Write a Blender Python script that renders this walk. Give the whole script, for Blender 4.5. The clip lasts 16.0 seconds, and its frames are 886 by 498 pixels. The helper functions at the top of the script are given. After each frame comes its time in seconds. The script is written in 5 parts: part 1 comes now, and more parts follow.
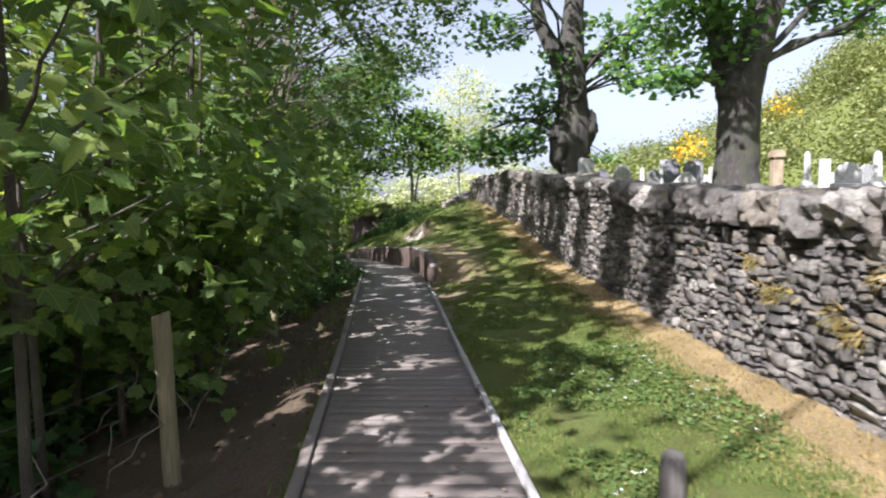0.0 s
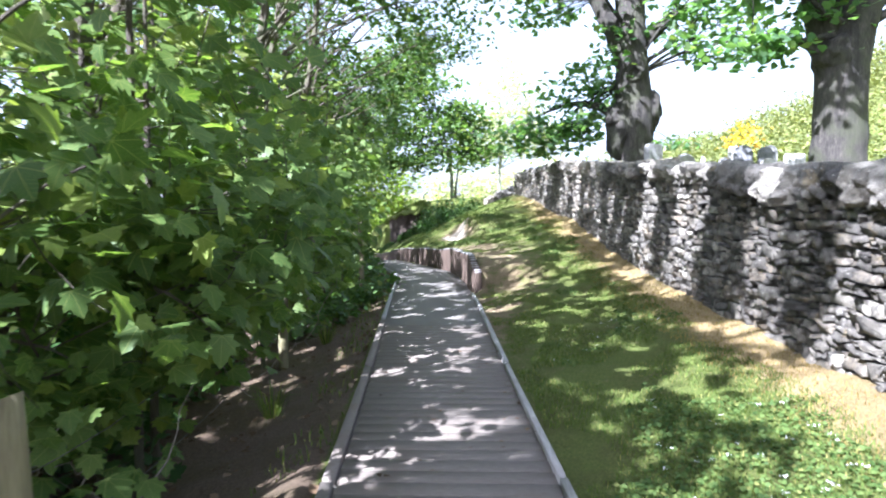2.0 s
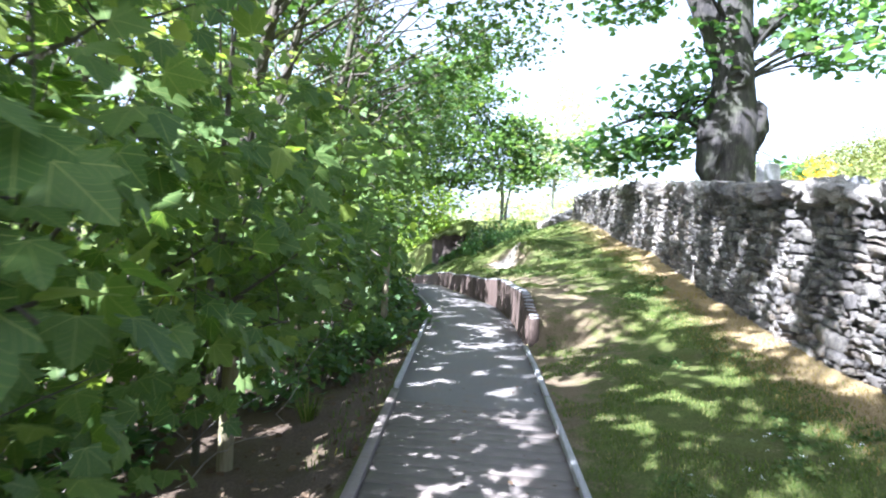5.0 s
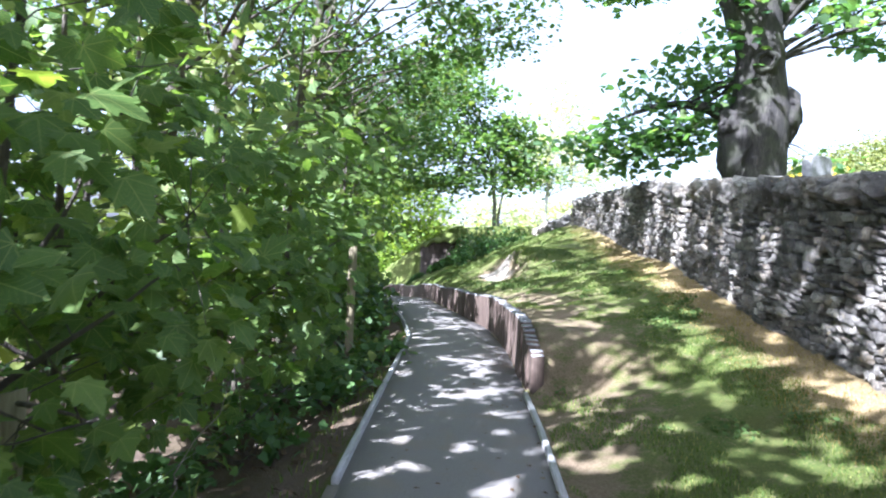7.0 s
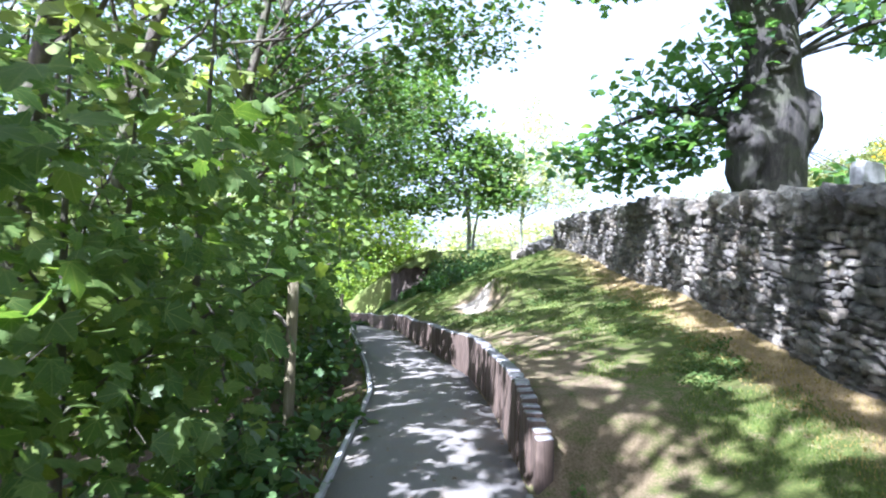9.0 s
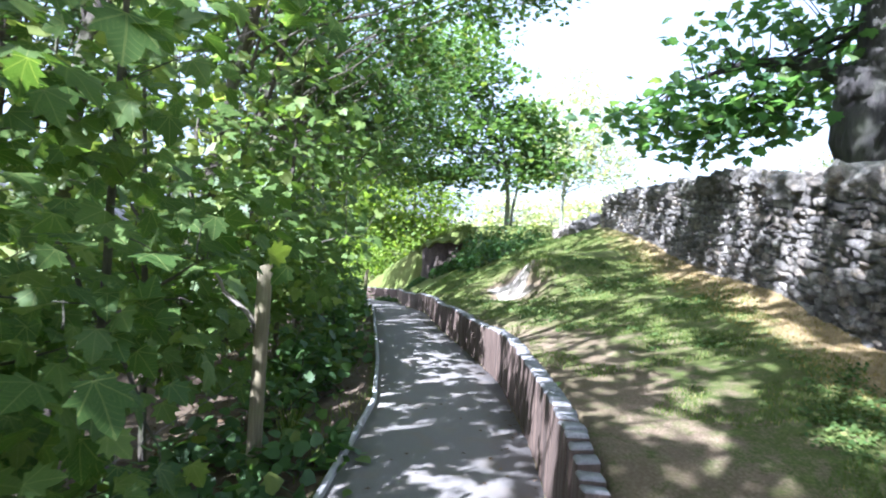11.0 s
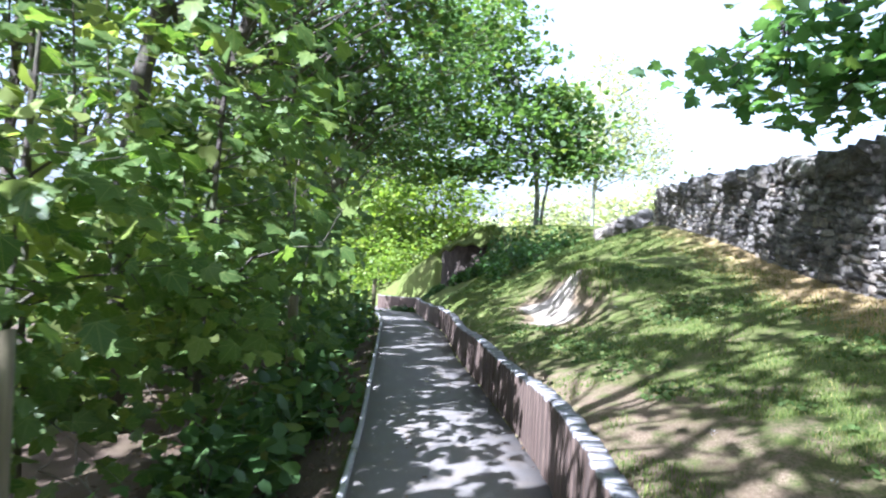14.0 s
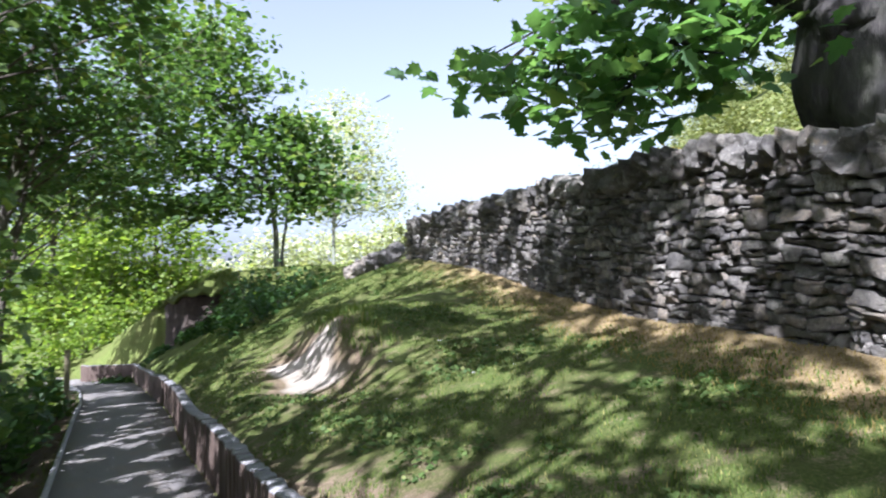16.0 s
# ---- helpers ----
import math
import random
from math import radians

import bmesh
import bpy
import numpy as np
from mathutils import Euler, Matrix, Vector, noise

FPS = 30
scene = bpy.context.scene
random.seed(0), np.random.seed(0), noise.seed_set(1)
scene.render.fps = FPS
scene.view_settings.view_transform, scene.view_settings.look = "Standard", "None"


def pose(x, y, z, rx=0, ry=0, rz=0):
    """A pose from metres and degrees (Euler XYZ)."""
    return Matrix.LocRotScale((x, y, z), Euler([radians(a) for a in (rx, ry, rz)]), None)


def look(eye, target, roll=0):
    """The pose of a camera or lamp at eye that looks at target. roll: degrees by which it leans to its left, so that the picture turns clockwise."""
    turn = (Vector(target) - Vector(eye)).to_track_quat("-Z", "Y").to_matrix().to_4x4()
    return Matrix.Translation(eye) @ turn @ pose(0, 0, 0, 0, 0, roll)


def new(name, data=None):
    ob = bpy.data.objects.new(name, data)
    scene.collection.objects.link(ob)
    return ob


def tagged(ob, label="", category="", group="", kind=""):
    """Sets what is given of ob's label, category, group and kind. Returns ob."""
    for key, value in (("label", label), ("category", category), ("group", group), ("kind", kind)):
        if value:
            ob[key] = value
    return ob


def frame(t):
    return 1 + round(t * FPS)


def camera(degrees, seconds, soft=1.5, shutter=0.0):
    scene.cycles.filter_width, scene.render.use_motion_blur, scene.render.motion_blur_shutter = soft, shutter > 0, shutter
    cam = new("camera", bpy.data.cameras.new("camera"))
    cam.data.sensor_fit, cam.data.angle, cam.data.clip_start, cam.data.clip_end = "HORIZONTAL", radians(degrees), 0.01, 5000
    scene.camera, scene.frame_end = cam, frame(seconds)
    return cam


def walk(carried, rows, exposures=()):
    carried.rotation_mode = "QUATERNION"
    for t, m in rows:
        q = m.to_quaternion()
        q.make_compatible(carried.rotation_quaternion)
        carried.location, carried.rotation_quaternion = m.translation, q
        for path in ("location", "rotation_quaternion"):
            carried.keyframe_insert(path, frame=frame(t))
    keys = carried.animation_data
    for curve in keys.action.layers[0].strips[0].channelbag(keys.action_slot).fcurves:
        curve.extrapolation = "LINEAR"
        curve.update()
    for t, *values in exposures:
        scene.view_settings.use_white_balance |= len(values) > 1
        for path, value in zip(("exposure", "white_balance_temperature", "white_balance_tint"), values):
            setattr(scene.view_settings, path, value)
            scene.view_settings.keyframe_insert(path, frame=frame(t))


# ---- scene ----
cam = camera(70.9, 16.0, 2.0, 0.4)
METRES, EYE, TILT, LEAN, TURN = 14.5, 1.49, -2.5, 0.0, 0.0
ROWS = [
    (0.0, 0.0, 0.0, 0.0, 0.0, 0.0, -0.0),
    (0.5, -0.006, 0.0288, 0.0013, 2.54, 0.21, 0.97),
    (1.0, -0.0071, 0.063, 0.0027, 4.72, -0.49, 0.4),
    (1.5, -0.0067, 0.0925, 0.0049, 5.93, -0.5, -0.82),
    (2.0, -0.0077, 0.1282, 0.0069, 3.68, -0.2, 0.69),
    (2.5, -0.0074, 0.16, 0.0087, 5.59, -0.06, -2.81),
    (3.0, -0.0116, 0.1939, 0.0096, 8.33, -0.47, -2.84),
    (3.5, -0.0147, 0.2209, 0.0116, 7.63, -0.48, -0.46),
    (4.0, -0.0154, 0.2523, 0.0146, 10.6, -1.06, -2.06),
    (4.5, -0.0191, 0.2806, 0.0164, 8.28, 1.17, -3.16),
    (7.0, -0.0274, 0.4434, 0.0293, 7.15, 2.19, -2.58),
    (7.5, -0.0321, 0.4711, 0.0338, 5.63, 3.03, -1.17),
    (8.0, -0.033, 0.5064, 0.0365, 6.54, 4.07, -2.47),
    (8.5, -0.0357, 0.5341, 0.0388, 7.02, 4.13, -2.11),
    (9.0, -0.039, 0.5664, 0.042, 4.75, 4.39, -1.66),
    (11.5, -0.0455, 0.7157, 0.055, 8.73, 1.49, -3.99),
    (12.0, -0.0516, 0.7509, 0.0571, 10.06, 2.3, -3.79),
    (12.5, -0.0524, 0.7815, 0.0602, 13.99, 1.6, -3.3),
    (13.0, -0.0598, 0.8138, 0.0633, 14.07, 1.75, -3.15),
    (13.5, -0.0622, 0.8431, 0.0641, 11.92, 1.62, -1.35),
    (14.0, -0.0641, 0.875, 0.0672, 10.39, 1.71, -3.13),
    (14.5, -0.0683, 0.9058, 0.0695, 0.36, 3.38, 1.34),
    (15.0, -0.0676, 0.9384, 0.0712, -6.03, 4.86, 0.62),
    (15.5, -0.0697, 0.9656, 0.072, -8.68, 5.35, 1.32),
    (16.0, -0.0734, 0.992, 0.0755, -12.95, 5.56, 2.2),
]
EXPOSURES = [(0.0, 1.72, 5650, 22), (1.0, 2.32, 5400, 21), (2.5, 2.85, 5150, 21), (4.5, 3.0, 5100, 21), (7.5, 2.8, 5050, 21), (11.5, 2.7, 5000, 21), (14.0, 2.55, 5000, 22), (16.0, 1.95, 5250, 23)]
walk(cam, [(t, pose(0, 0, EYE, TILT, LEAN, TURN) @ pose(METRES * x, METRES * y, METRES * z, 90 + pitch, roll, yaw)) for t, x, y, z, yaw, pitch, roll in ROWS], EXPOSURES)

# ---- light ----
SUN_FROM = Vector((-0.62, -0.80, 0.95)).normalized()
world = bpy.data.worlds.new("world")
scene.world = world
world.use_nodes = True
wn = world.node_tree.nodes
sky = wn.new("ShaderNodeTexSky")
sky.sky_type = "NISHITA"
sky.sun_disc = False
sky.sun_elevation = math.asin(SUN_FROM.z)
sky.sun_rotation = math.atan2(SUN_FROM.x, SUN_FROM.y)
sky.air_density, sky.dust_density, sky.ozone_density = 1.0, 3.5, 1.0
haze = wn.new("ShaderNodeHueSaturation")
haze.inputs["Saturation"].default_value = 0.32
haze.inputs["Hue"].default_value = 0.475
haze.inputs["Value"].default_value = 0.85
world.node_tree.links.new(sky.outputs[0], haze.inputs["Color"])
world.node_tree.links.new(haze.outputs[0], wn["Background"].inputs[0])
wn["Background"].inputs[1].default_value = 0.085
sun = new("sun", bpy.data.lights.new("sun", "SUN"))
sun.data.energy, sun.data.angle, sun.data.color = 5.0, radians(0.53), (1.0, 0.95, 0.86)
sun.matrix_world = look(SUN_FROM * 60, (0, 0, 0))

rng = np.random.default_rng(7)


# ---- materials ----
def material(name, build):
    m = bpy.data.materials.new(name)
    m.use_nodes = True
    nt = m.node_tree
    build(nt, nt.nodes["Principled BSDF"])
    return m


def node(nt, kind, **values):
    n = nt.nodes.new(kind)
    for k, v in values.items():
        n.inputs[k].default_value = v
    return n


def ramp(nt, fac, stops):
    r = nt.nodes.new("ShaderNodeValToRGB")
    while len(r.color_ramp.elements) < len(stops):
        r.color_ramp.elements.new(0.5)
    for e, (p, c) in zip(r.color_ramp.elements, stops):
        e.position, e.color = p, (*c, 1)
    nt.links.new(fac, r.inputs[0])
    return r.outputs[0]


def coords(nt, scale=(1, 1, 1)):
    c = nt.nodes.new("ShaderNodeNewGeometry")
    mp = nt.nodes.new("ShaderNodeMapping")
    mp.inputs["Scale"].default_value = scale
    nt.links.new(c.outputs["Position"], mp.inputs[0])
    return mp.outputs[0]


def noise_fac(nt, vec, scale, detail=6.0, rough=0.6):
    n = node(nt, "ShaderNodeTexNoise", Scale=scale, Detail=detail, Roughness=rough)
    nt.links.new(vec, n.inputs["Vector"])
    return n.outputs["Fac"]


def mix(nt, fac, a, b, blend="MIX"):
    m = nt.nodes.new("ShaderNodeMix")
    m.data_type, m.blend_type = "RGBA", blend
    for v, i in ((fac, 0), (a, 6), (b, 7)):
        if isinstance(v, (int, float)):
            m.inputs[i].default_value = v
        elif isinstance(v, tuple):
            m.inputs[i].default_value = (*v, 1)
        else:
            nt.links.new(v, m.inputs[i])
    return m.outputs[2]


def maths(nt, op, a, b=0.0):
    m = nt.nodes.new("ShaderNodeMath")
    m.operation = op
    for i, v in enumerate((a, b)):
        if isinstance(v, (int, float)):
            m.inputs[i].default_value = v
        else:
            nt.links.new(v, m.inputs[i])
    return m.outputs[0]


def bump(nt, bsdf, height, strength=0.5, distance=0.02):
    b = node(nt, "ShaderNodeBump", Strength=strength, Distance=distance)
    nt.links.new(height, b.inputs["Height"])
    nt.links.new(b.outputs[0], bsdf.inputs["Normal"])


def leaf_material(name, dark, light, gleam, through_share=0.5, veins=False, rough=0.45, shine=0.28):
    def build(nt, p):
        g = nt.nodes.new("ShaderNodeNewGeometry")
        col = ramp(nt, g.outputs["Random Per Island"], [(0.0, dark), (0.85, light), (0.985, gleam), (1.0, gleam)])
        v = coords(nt)
        col = mix(nt, maths(nt, "MULTIPLY", noise_fac(nt, v, 30, 3), 0.5), col, (dark[0] * .6, dark[1] * .6, dark[2] * .6))
        if veins:
            uv = nt.nodes.new("ShaderNodeUVMap")
            uv.uv_map = "leaf"
            sp = nt.nodes.new("ShaderNodeSeparateXYZ")
            nt.links.new(uv.outputs[0], sp.inputs[0])
            r = maths(nt, "SQRT", maths(nt, "ADD", maths(nt, "POWER", maths(nt, "ABSOLUTE", sp.outputs[0]), 2.0), maths(nt, "POWER", maths(nt, "ABSOLUTE", sp.outputs[1]), 2.0)))
            ang = maths(nt, "ABSOLUTE", maths(nt, "ARCTAN2", sp.outputs[0], sp.outputs[1]))
            off = maths(nt, "ABSOLUTE", maths(nt, "SUBTRACT", maths(nt, "FRACT", maths(nt, "ADD", maths(nt, "DIVIDE", ang, 0.72), 0.5)), 0.5))
            line = maths(nt, "LESS_THAN", maths(nt, "MULTIPLY", off, r), 0.013)
            side = maths(nt, "LESS_THAN", maths(nt, "ABSOLUTE", maths(nt, "SUBTRACT", maths(nt, "FRACT", maths(nt, "MULTIPLY", maths(nt, "SUBTRACT", r, maths(nt, "MULTIPLY", off, 0.55)), 7.0)), 0.5)), 0.05)
            col = mix(nt, maths(nt, "MULTIPLY", maths(nt, "MAXIMUM", line, maths(nt, "MULTIPLY", side, 0.5)), 0.6), col, (min(1, light[0] * 2.2), min(1, light[1] * 1.6), light[2] * 2.0))
        nt.links.new(col, p.inputs["Base Color"])
        p.inputs["Roughness"].default_value = rough
        p.inputs["Specular IOR Level"].default_value = shine
        t = nt.nodes.new("ShaderNodeBsdfTranslucent")
        warm = mix(nt, 1.0, col, (1.5, 1.6, 0.6), "MULTIPLY")
        nt.links.new(warm, t.inputs[0])
        m = nt.nodes.new("ShaderNodeMixShader")
        m.inputs[0].default_value = through_share
        nt.links.new(p.outputs[0], m.inputs[1])
        nt.links.new(t.outputs[0], m.inputs[2])
        nt.links.new(m.outputs[0], nt.nodes["Material Output"].inputs[0])
    return material(name, build)


leaf_near = leaf_material("sycamore_leaf", (0.062, 0.118, 0.026), (0.14, 0.212, 0.055), (0.22, 0.28, 0.05), 0.5, True)
leaf_far = leaf_material("canopy_leaf", (0.05, 0.1, 0.03), (0.1, 0.17, 0.052), (0.19, 0.22, 0.05), 0.4)
# lighter and bluer than the canopy leaves: a veil of haze in the colour
leaf_syc_hazy = leaf_material("hazy_sycamore_leaf", (0.075, 0.155, 0.07), (0.145, 0.235, 0.11), (0.22, 0.28, 0.1), 0.62)
leaf_young = leaf_material("young_leaf", (0.068, 0.125, 0.042), (0.135, 0.205, 0.075), (0.22, 0.26, 0.08), 0.55)
leaf_hill = leaf_material("hill_leaf", (0.1, 0.125, 0.04), (0.2, 0.215, 0.07), (0.26, 0.25, 0.08), 0.3)
# pale leaves, whitened further to put distance haze into their colour
leaf_pale_haze = leaf_material("pale_haze_leaf", (0.32, 0.35, 0.24), (0.5, 0.5, 0.36), (0.55, 0.52, 0.3), 0.45)
leaf_bush = leaf_material("bramble_leaf", (0.032, 0.075, 0.02), (0.07, 0.135, 0.035), (0.13, 0.18, 0.04), 0.35)
leaf_lime = leaf_material("sunlit_leaf", (0.11, 0.18, 0.03), (0.24, 0.31, 0.06), (0.34, 0.36, 0.08), 0.55)
leaf_gorse = leaf_material("gorse_flower", (0.55, 0.33, 0.01), (0.75, 0.48, 0.02), (0.5, 0.4, 0.03), 0.2)
blade_mat = leaf_material("grass_blade", (0.062, 0.11, 0.02), (0.155, 0.19, 0.042), (0.36, 0.31, 0.12), 0.35, False, 0.75, 0.15)
weed_mat = leaf_material("weed_leaf", (0.05, 0.092, 0.022), (0.12, 0.172, 0.045), (0.22, 0.23, 0.07), 0.3, False, 0.65, 0.2)
straw_mat = leaf_material("dry_grass_blade", (0.2, 0.15, 0.05), (0.36, 0.27, 0.1), (0.16, 0.2, 0.05), 0.3, False, 0.8, 0.1)


def _bark(nt, p, a, b, moss):
    v = coords(nt, (1, 1, 0.3))
    n1, n2, n3 = noise_fac(nt, v, 22, 8, 0.75), noise_fac(nt, coords(nt), 2.3, 5), noise_fac(nt, v, 6, 6, 0.7)
    col = ramp(nt, n1, [(0.3, a), (0.5, mid_of(a, b)), (0.66, b)])
    col = mix(nt, ramp(nt, n3, [(0.4, (0.75, 0.75, 0.75)), (0.56, (0, 0, 0))]), col, a)
    col = mix(nt, ramp(nt, n2, [(0.45, (0, 0, 0)), (0.65, (0.8, 0.8, 0.8))]), col, moss)
    nt.links.new(col, p.inputs["Base Color"])
    p.inputs["Roughness"].default_value = 0.9
    bump(nt, p, maths(nt, "ADD", n1, maths(nt, "MULTIPLY", n3, 1.5)), 1.0, 0.05)


def mid_of(a, b):
    return tuple(.6 * x + .4 * y for x, y in zip(a, b))


bark_old = material("old_bark", lambda nt, p: _bark(nt, p, (0.018, 0.016, 0.014), (0.095, 0.083, 0.068), (0.05, 0.054, 0.028)))
bark_thin = material("thin_bark", lambda nt, p: _bark(nt, p, (0.05, 0.04, 0.03), (0.17, 0.14, 0.10), (0.10, 0.11, 0.05)))
bark_grey = material("young_bark", lambda nt, p: _bark(nt, p, (0.12, 0.12, 0.1), (0.27, 0.27, 0.23), (0.16, 0.19, 0.1)))


def _stone(nt, p):
    o = nt.nodes.new("ShaderNodeObjectInfo")
    g = nt.nodes.new("ShaderNodeNewGeometry")
    r = maths(nt, "FRACT", maths(nt, "ADD", o.outputs["Random"], g.outputs["Random Per Island"]))
    base = ramp(nt, r, [(0.0, (0.09, 0.082, 0.07)), (0.2, (0.18, 0.165, 0.135)), (0.45, (0.24, 0.218, 0.172)), (0.6, (0.3, 0.25, 0.175)), (0.75, (0.16, 0.15, 0.13)), (0.9, (0.38, 0.345, 0.275)), (1.0, (0.54, 0.5, 0.41))])
    v = coords(nt)
    n1, n2, n3 = noise_fac(nt, v, 14, 8, 0.75), noise_fac(nt, v, 3.1, 5), noise_fac(nt, v, 60, 5, 0.7)
    col = mix(nt, ramp(nt, n1, [(0.44, (0, 0, 0)), (0.62, (0.8, 0.8, 0.8))]), base, (0.085, 0.079, 0.068))
    col = mix(nt, ramp(nt, n2, [(0.52, (0, 0, 0)), (0.66, (0.5, 0.5, 0.5))]), col, (0.36, 0.335, 0.28))
    col = mix(nt, ramp(nt, noise_fac(nt, v, 5.3, 6), [(0.62, (0, 0, 0)), (0.7, (0.55, 0.55, 0.55))]), col, (0.36, 0.28, 0.14))
    col = mix(nt, ramp(nt, noise_fac(nt, v, 27, 4), [(0.63, (0, 0, 0)), (0.69, (0.7, 0.7, 0.7))]), col, (0.5, 0.48, 0.41))
    nt.links.new(col, p.inputs["Base Color"])
    p.inputs["Roughness"].default_value = 0.92
    bump(nt, p, maths(nt, "ADD", maths(nt, "MULTIPLY", n1, 1.2), n3), 1.0, 0.04)


stone_mat = material("field_stone", _stone)


def _core(nt, p):
    n = noise_fac(nt, coords(nt), 12, 6)
    nt.links.new(ramp(nt, n, [(0.3, (0.06, 0.055, 0.05)), (0.7, (0.16, 0.145, 0.125))]), p.inputs["Base Color"])
    p.inputs["Roughness"].default_value = 1.0
    bump(nt, p, n, 1.0, 0.05)


core_mat = material("wall_core", _core)


def _ground(nt, p):
    a = nt.nodes.new("ShaderNodeAttribute")
    a.attribute_name = "cover"
    s = nt.nodes.new("ShaderNodeSeparateColor")
    nt.links.new(a.outputs["Color"], s.inputs[0])
    v = coords(nt)
    fine, mid, big = noise_fac(nt, v, 55, 8, 0.75), noise_fac(nt, v, 6.5, 6, 0.65), noise_fac(nt, v, 1.3, 5)
    grass = ramp(nt, fine, [(0.3, (0.04, 0.066, 0.012)), (0.55, (0.12, 0.15, 0.032)), (0.75, (0.3, 0.25, 0.085))])
    dirt = ramp(nt, fine, [(0.3, (0.12, 0.082, 0.046)), (0.55, (0.25, 0.187, 0.118)), (0.75, (0.4, 0.32, 0.215))])
    sand = ramp(nt, fine, [(0.3, (0.36, 0.31, 0.24)), (0.55, (0.52, 0.46, 0.37)), (0.75, (0.62, 0.57, 0.48))])
    dirt = mix(nt, ramp(nt, s.outputs[0], [(0.78, (0, 0, 0)), (0.95, (1, 1, 1))]), dirt, sand)
    straw = ramp(nt, fine, [(0.3, (0.17, 0.11, 0.04)), (0.55, (0.38, 0.285, 0.14)), (0.75, (0.58, 0.47, 0.28))])
    litter = ramp(nt, fine, [(0.3, (0.055, 0.04, 0.027)), (0.55, (0.14, 0.102, 0.068)), (0.78, (0.26, 0.19, 0.13))])

    def edge(ch):
        w = maths(nt, "ADD", ch, maths(nt, "MULTIPLY", maths(nt, "SUBTRACT", maths(nt, "ADD", mid, maths(nt, "MULTIPLY", fine, 0.5)), 0.78), 1.3))
        return ramp(nt, w, [(0.35, (0, 0, 0)), (0.65, (1, 1, 1))])
    col = mix(nt, edge(s.outputs[0]), grass, dirt)
    col = mix(nt, edge(s.outputs[1]), col, straw)
    col = mix(nt, edge(s.outputs[2]), col, litter)
    col = mix(nt, ramp(nt, big, [(0.42, (0, 0, 0)), (0.62, (0.45, 0.45, 0.45))]), col, (0.09, 0.075, 0.028))
    nt.links.new(col, p.inputs["Base Color"])
    p.inputs["Roughness"].default_value = 0.95
    p.inputs["Specular IOR Level"].default_value = 0.2
    bump(nt, p, maths(nt, "ADD", fine, mid), 0.9, 0.04)


ground_mat = material("ground_cover", _ground)


def _wood(nt, p, a, b, stain, grain=(1, 14, 14), rough=0.8, vary=0.3):
    o = nt.nodes.new("ShaderNodeObjectInfo")
    v = coords(nt, grain)
    n1, n2 = noise_fac(nt, v, 6, 8, 0.65), noise_fac(nt, coords(nt), 3.5, 5)
    col = ramp(nt, n1, [(0.3, a), (0.7, b)])
    col = mix(nt, maths(nt, "MULTIPLY", o.outputs["Random"], vary), col, stain)
    col = mix(nt, ramp(nt, n2, [(0.5, (0, 0, 0)), (0.72, (0.75, 0.75, 0.75))]), col, stain)
    nt.links.new(col, p.inputs["Base Color"])
    p.inputs["Roughness"].default_value = rough
    bump(nt, p, n1, 0.5, 0.005)


plank_mat = material("weathered_plank", lambda nt, p: _wood(nt, p, (0.115, 0.096, 0.078), (0.205, 0.178, 0.148), (0.14, 0.108, 0.08), (3, 20, 20), 0.85, 0.1))
kerb_mat = material("edging_timber", lambda nt, p: _wood(nt, p, (0.22, 0.212, 0.2), (0.42, 0.415, 0.405), (0.24, 0.215, 0.175), (14, 1, 14)))
log_mat = material("palisade_timber", lambda nt, p: _wood(nt, p, (0.034, 0.022, 0.015), (0.12, 0.083, 0.057), (0.055, 0.034, 0.023), (16, 16, 1)))
post_mat = material("fence_post_timber", lambda nt, p: _wood(nt, p, (0.11, 0.085, 0.05), (0.27, 0.225, 0.13), (0.16, 0.16, 0.065), (14, 14, 1)))


end_mat = material("log_end_grain", lambda nt, p: _wood(nt, p, (0.16, 0.155, 0.15), (0.29, 0.285, 0.275), (0.13, 0.12, 0.105), (9, 9, 9)))


def _gravel(nt, p):
    v = coords(nt)
    fine, mid = noise_fac(nt, v, 130, 6, 0.8), noise_fac(nt, v, 4, 6)
    col = ramp(nt, fine, [(0.3, (0.09, 0.082, 0.072)), (0.6, (0.195, 0.18, 0.157)), (0.78, (0.35, 0.32, 0.28))])
    col = mix(nt, ramp(nt, mid, [(0.5, (0, 0, 0)), (0.7, (0.6, 0.6, 0.6))]), col, (0.18, 0.145, 0.10))
    nt.links.new(col, p.inputs["Base Color"])
    p.inputs["Roughness"].default_value = 0.95
    bump(nt, p, fine, 0.6, 0.01)


gravel_mat = material("path_gravel", _gravel)


def _plain(a, b, scale=9.0, rough=0.8, strength=0.4):
    def build(nt, p):
        n = noise_fac(nt, coords(nt), scale, 7, 0.65)
        nt.links.new(ramp(nt, n, [(0.3, a), (0.7, b)]), p.inputs["Base Color"])
        p.inputs["Roughness"].default_value = rough
        bump(nt, p, n, strength, 0.02)
    return build


grave_pale = material("pale_headstone", _plain((0.24, 0.235, 0.21), (0.46, 0.445, 0.41)))
grave_dark = material("dark_headstone", _plain((0.07, 0.07, 0.075), (0.2, 0.2, 0.2)))
grave_grey = material("grey_headstone", _plain((0.13, 0.13, 0.125), (0.3, 0.295, 0.28)))
pillar_mat = material("brown_sandstone", _plain((0.16, 0.12, 0.075), (0.36, 0.28, 0.18)))
old_post_mat = material("old_post", lambda nt, p: _wood(nt, p, (0.055, 0.05, 0.042), (0.16, 0.148, 0.125), (0.08, 0.068, 0.052), (14, 14, 1)))
wire_mat = material("fence_wire", _plain((0.07, 0.062, 0.052), (0.16, 0.14, 0.12), 30, 0.6))
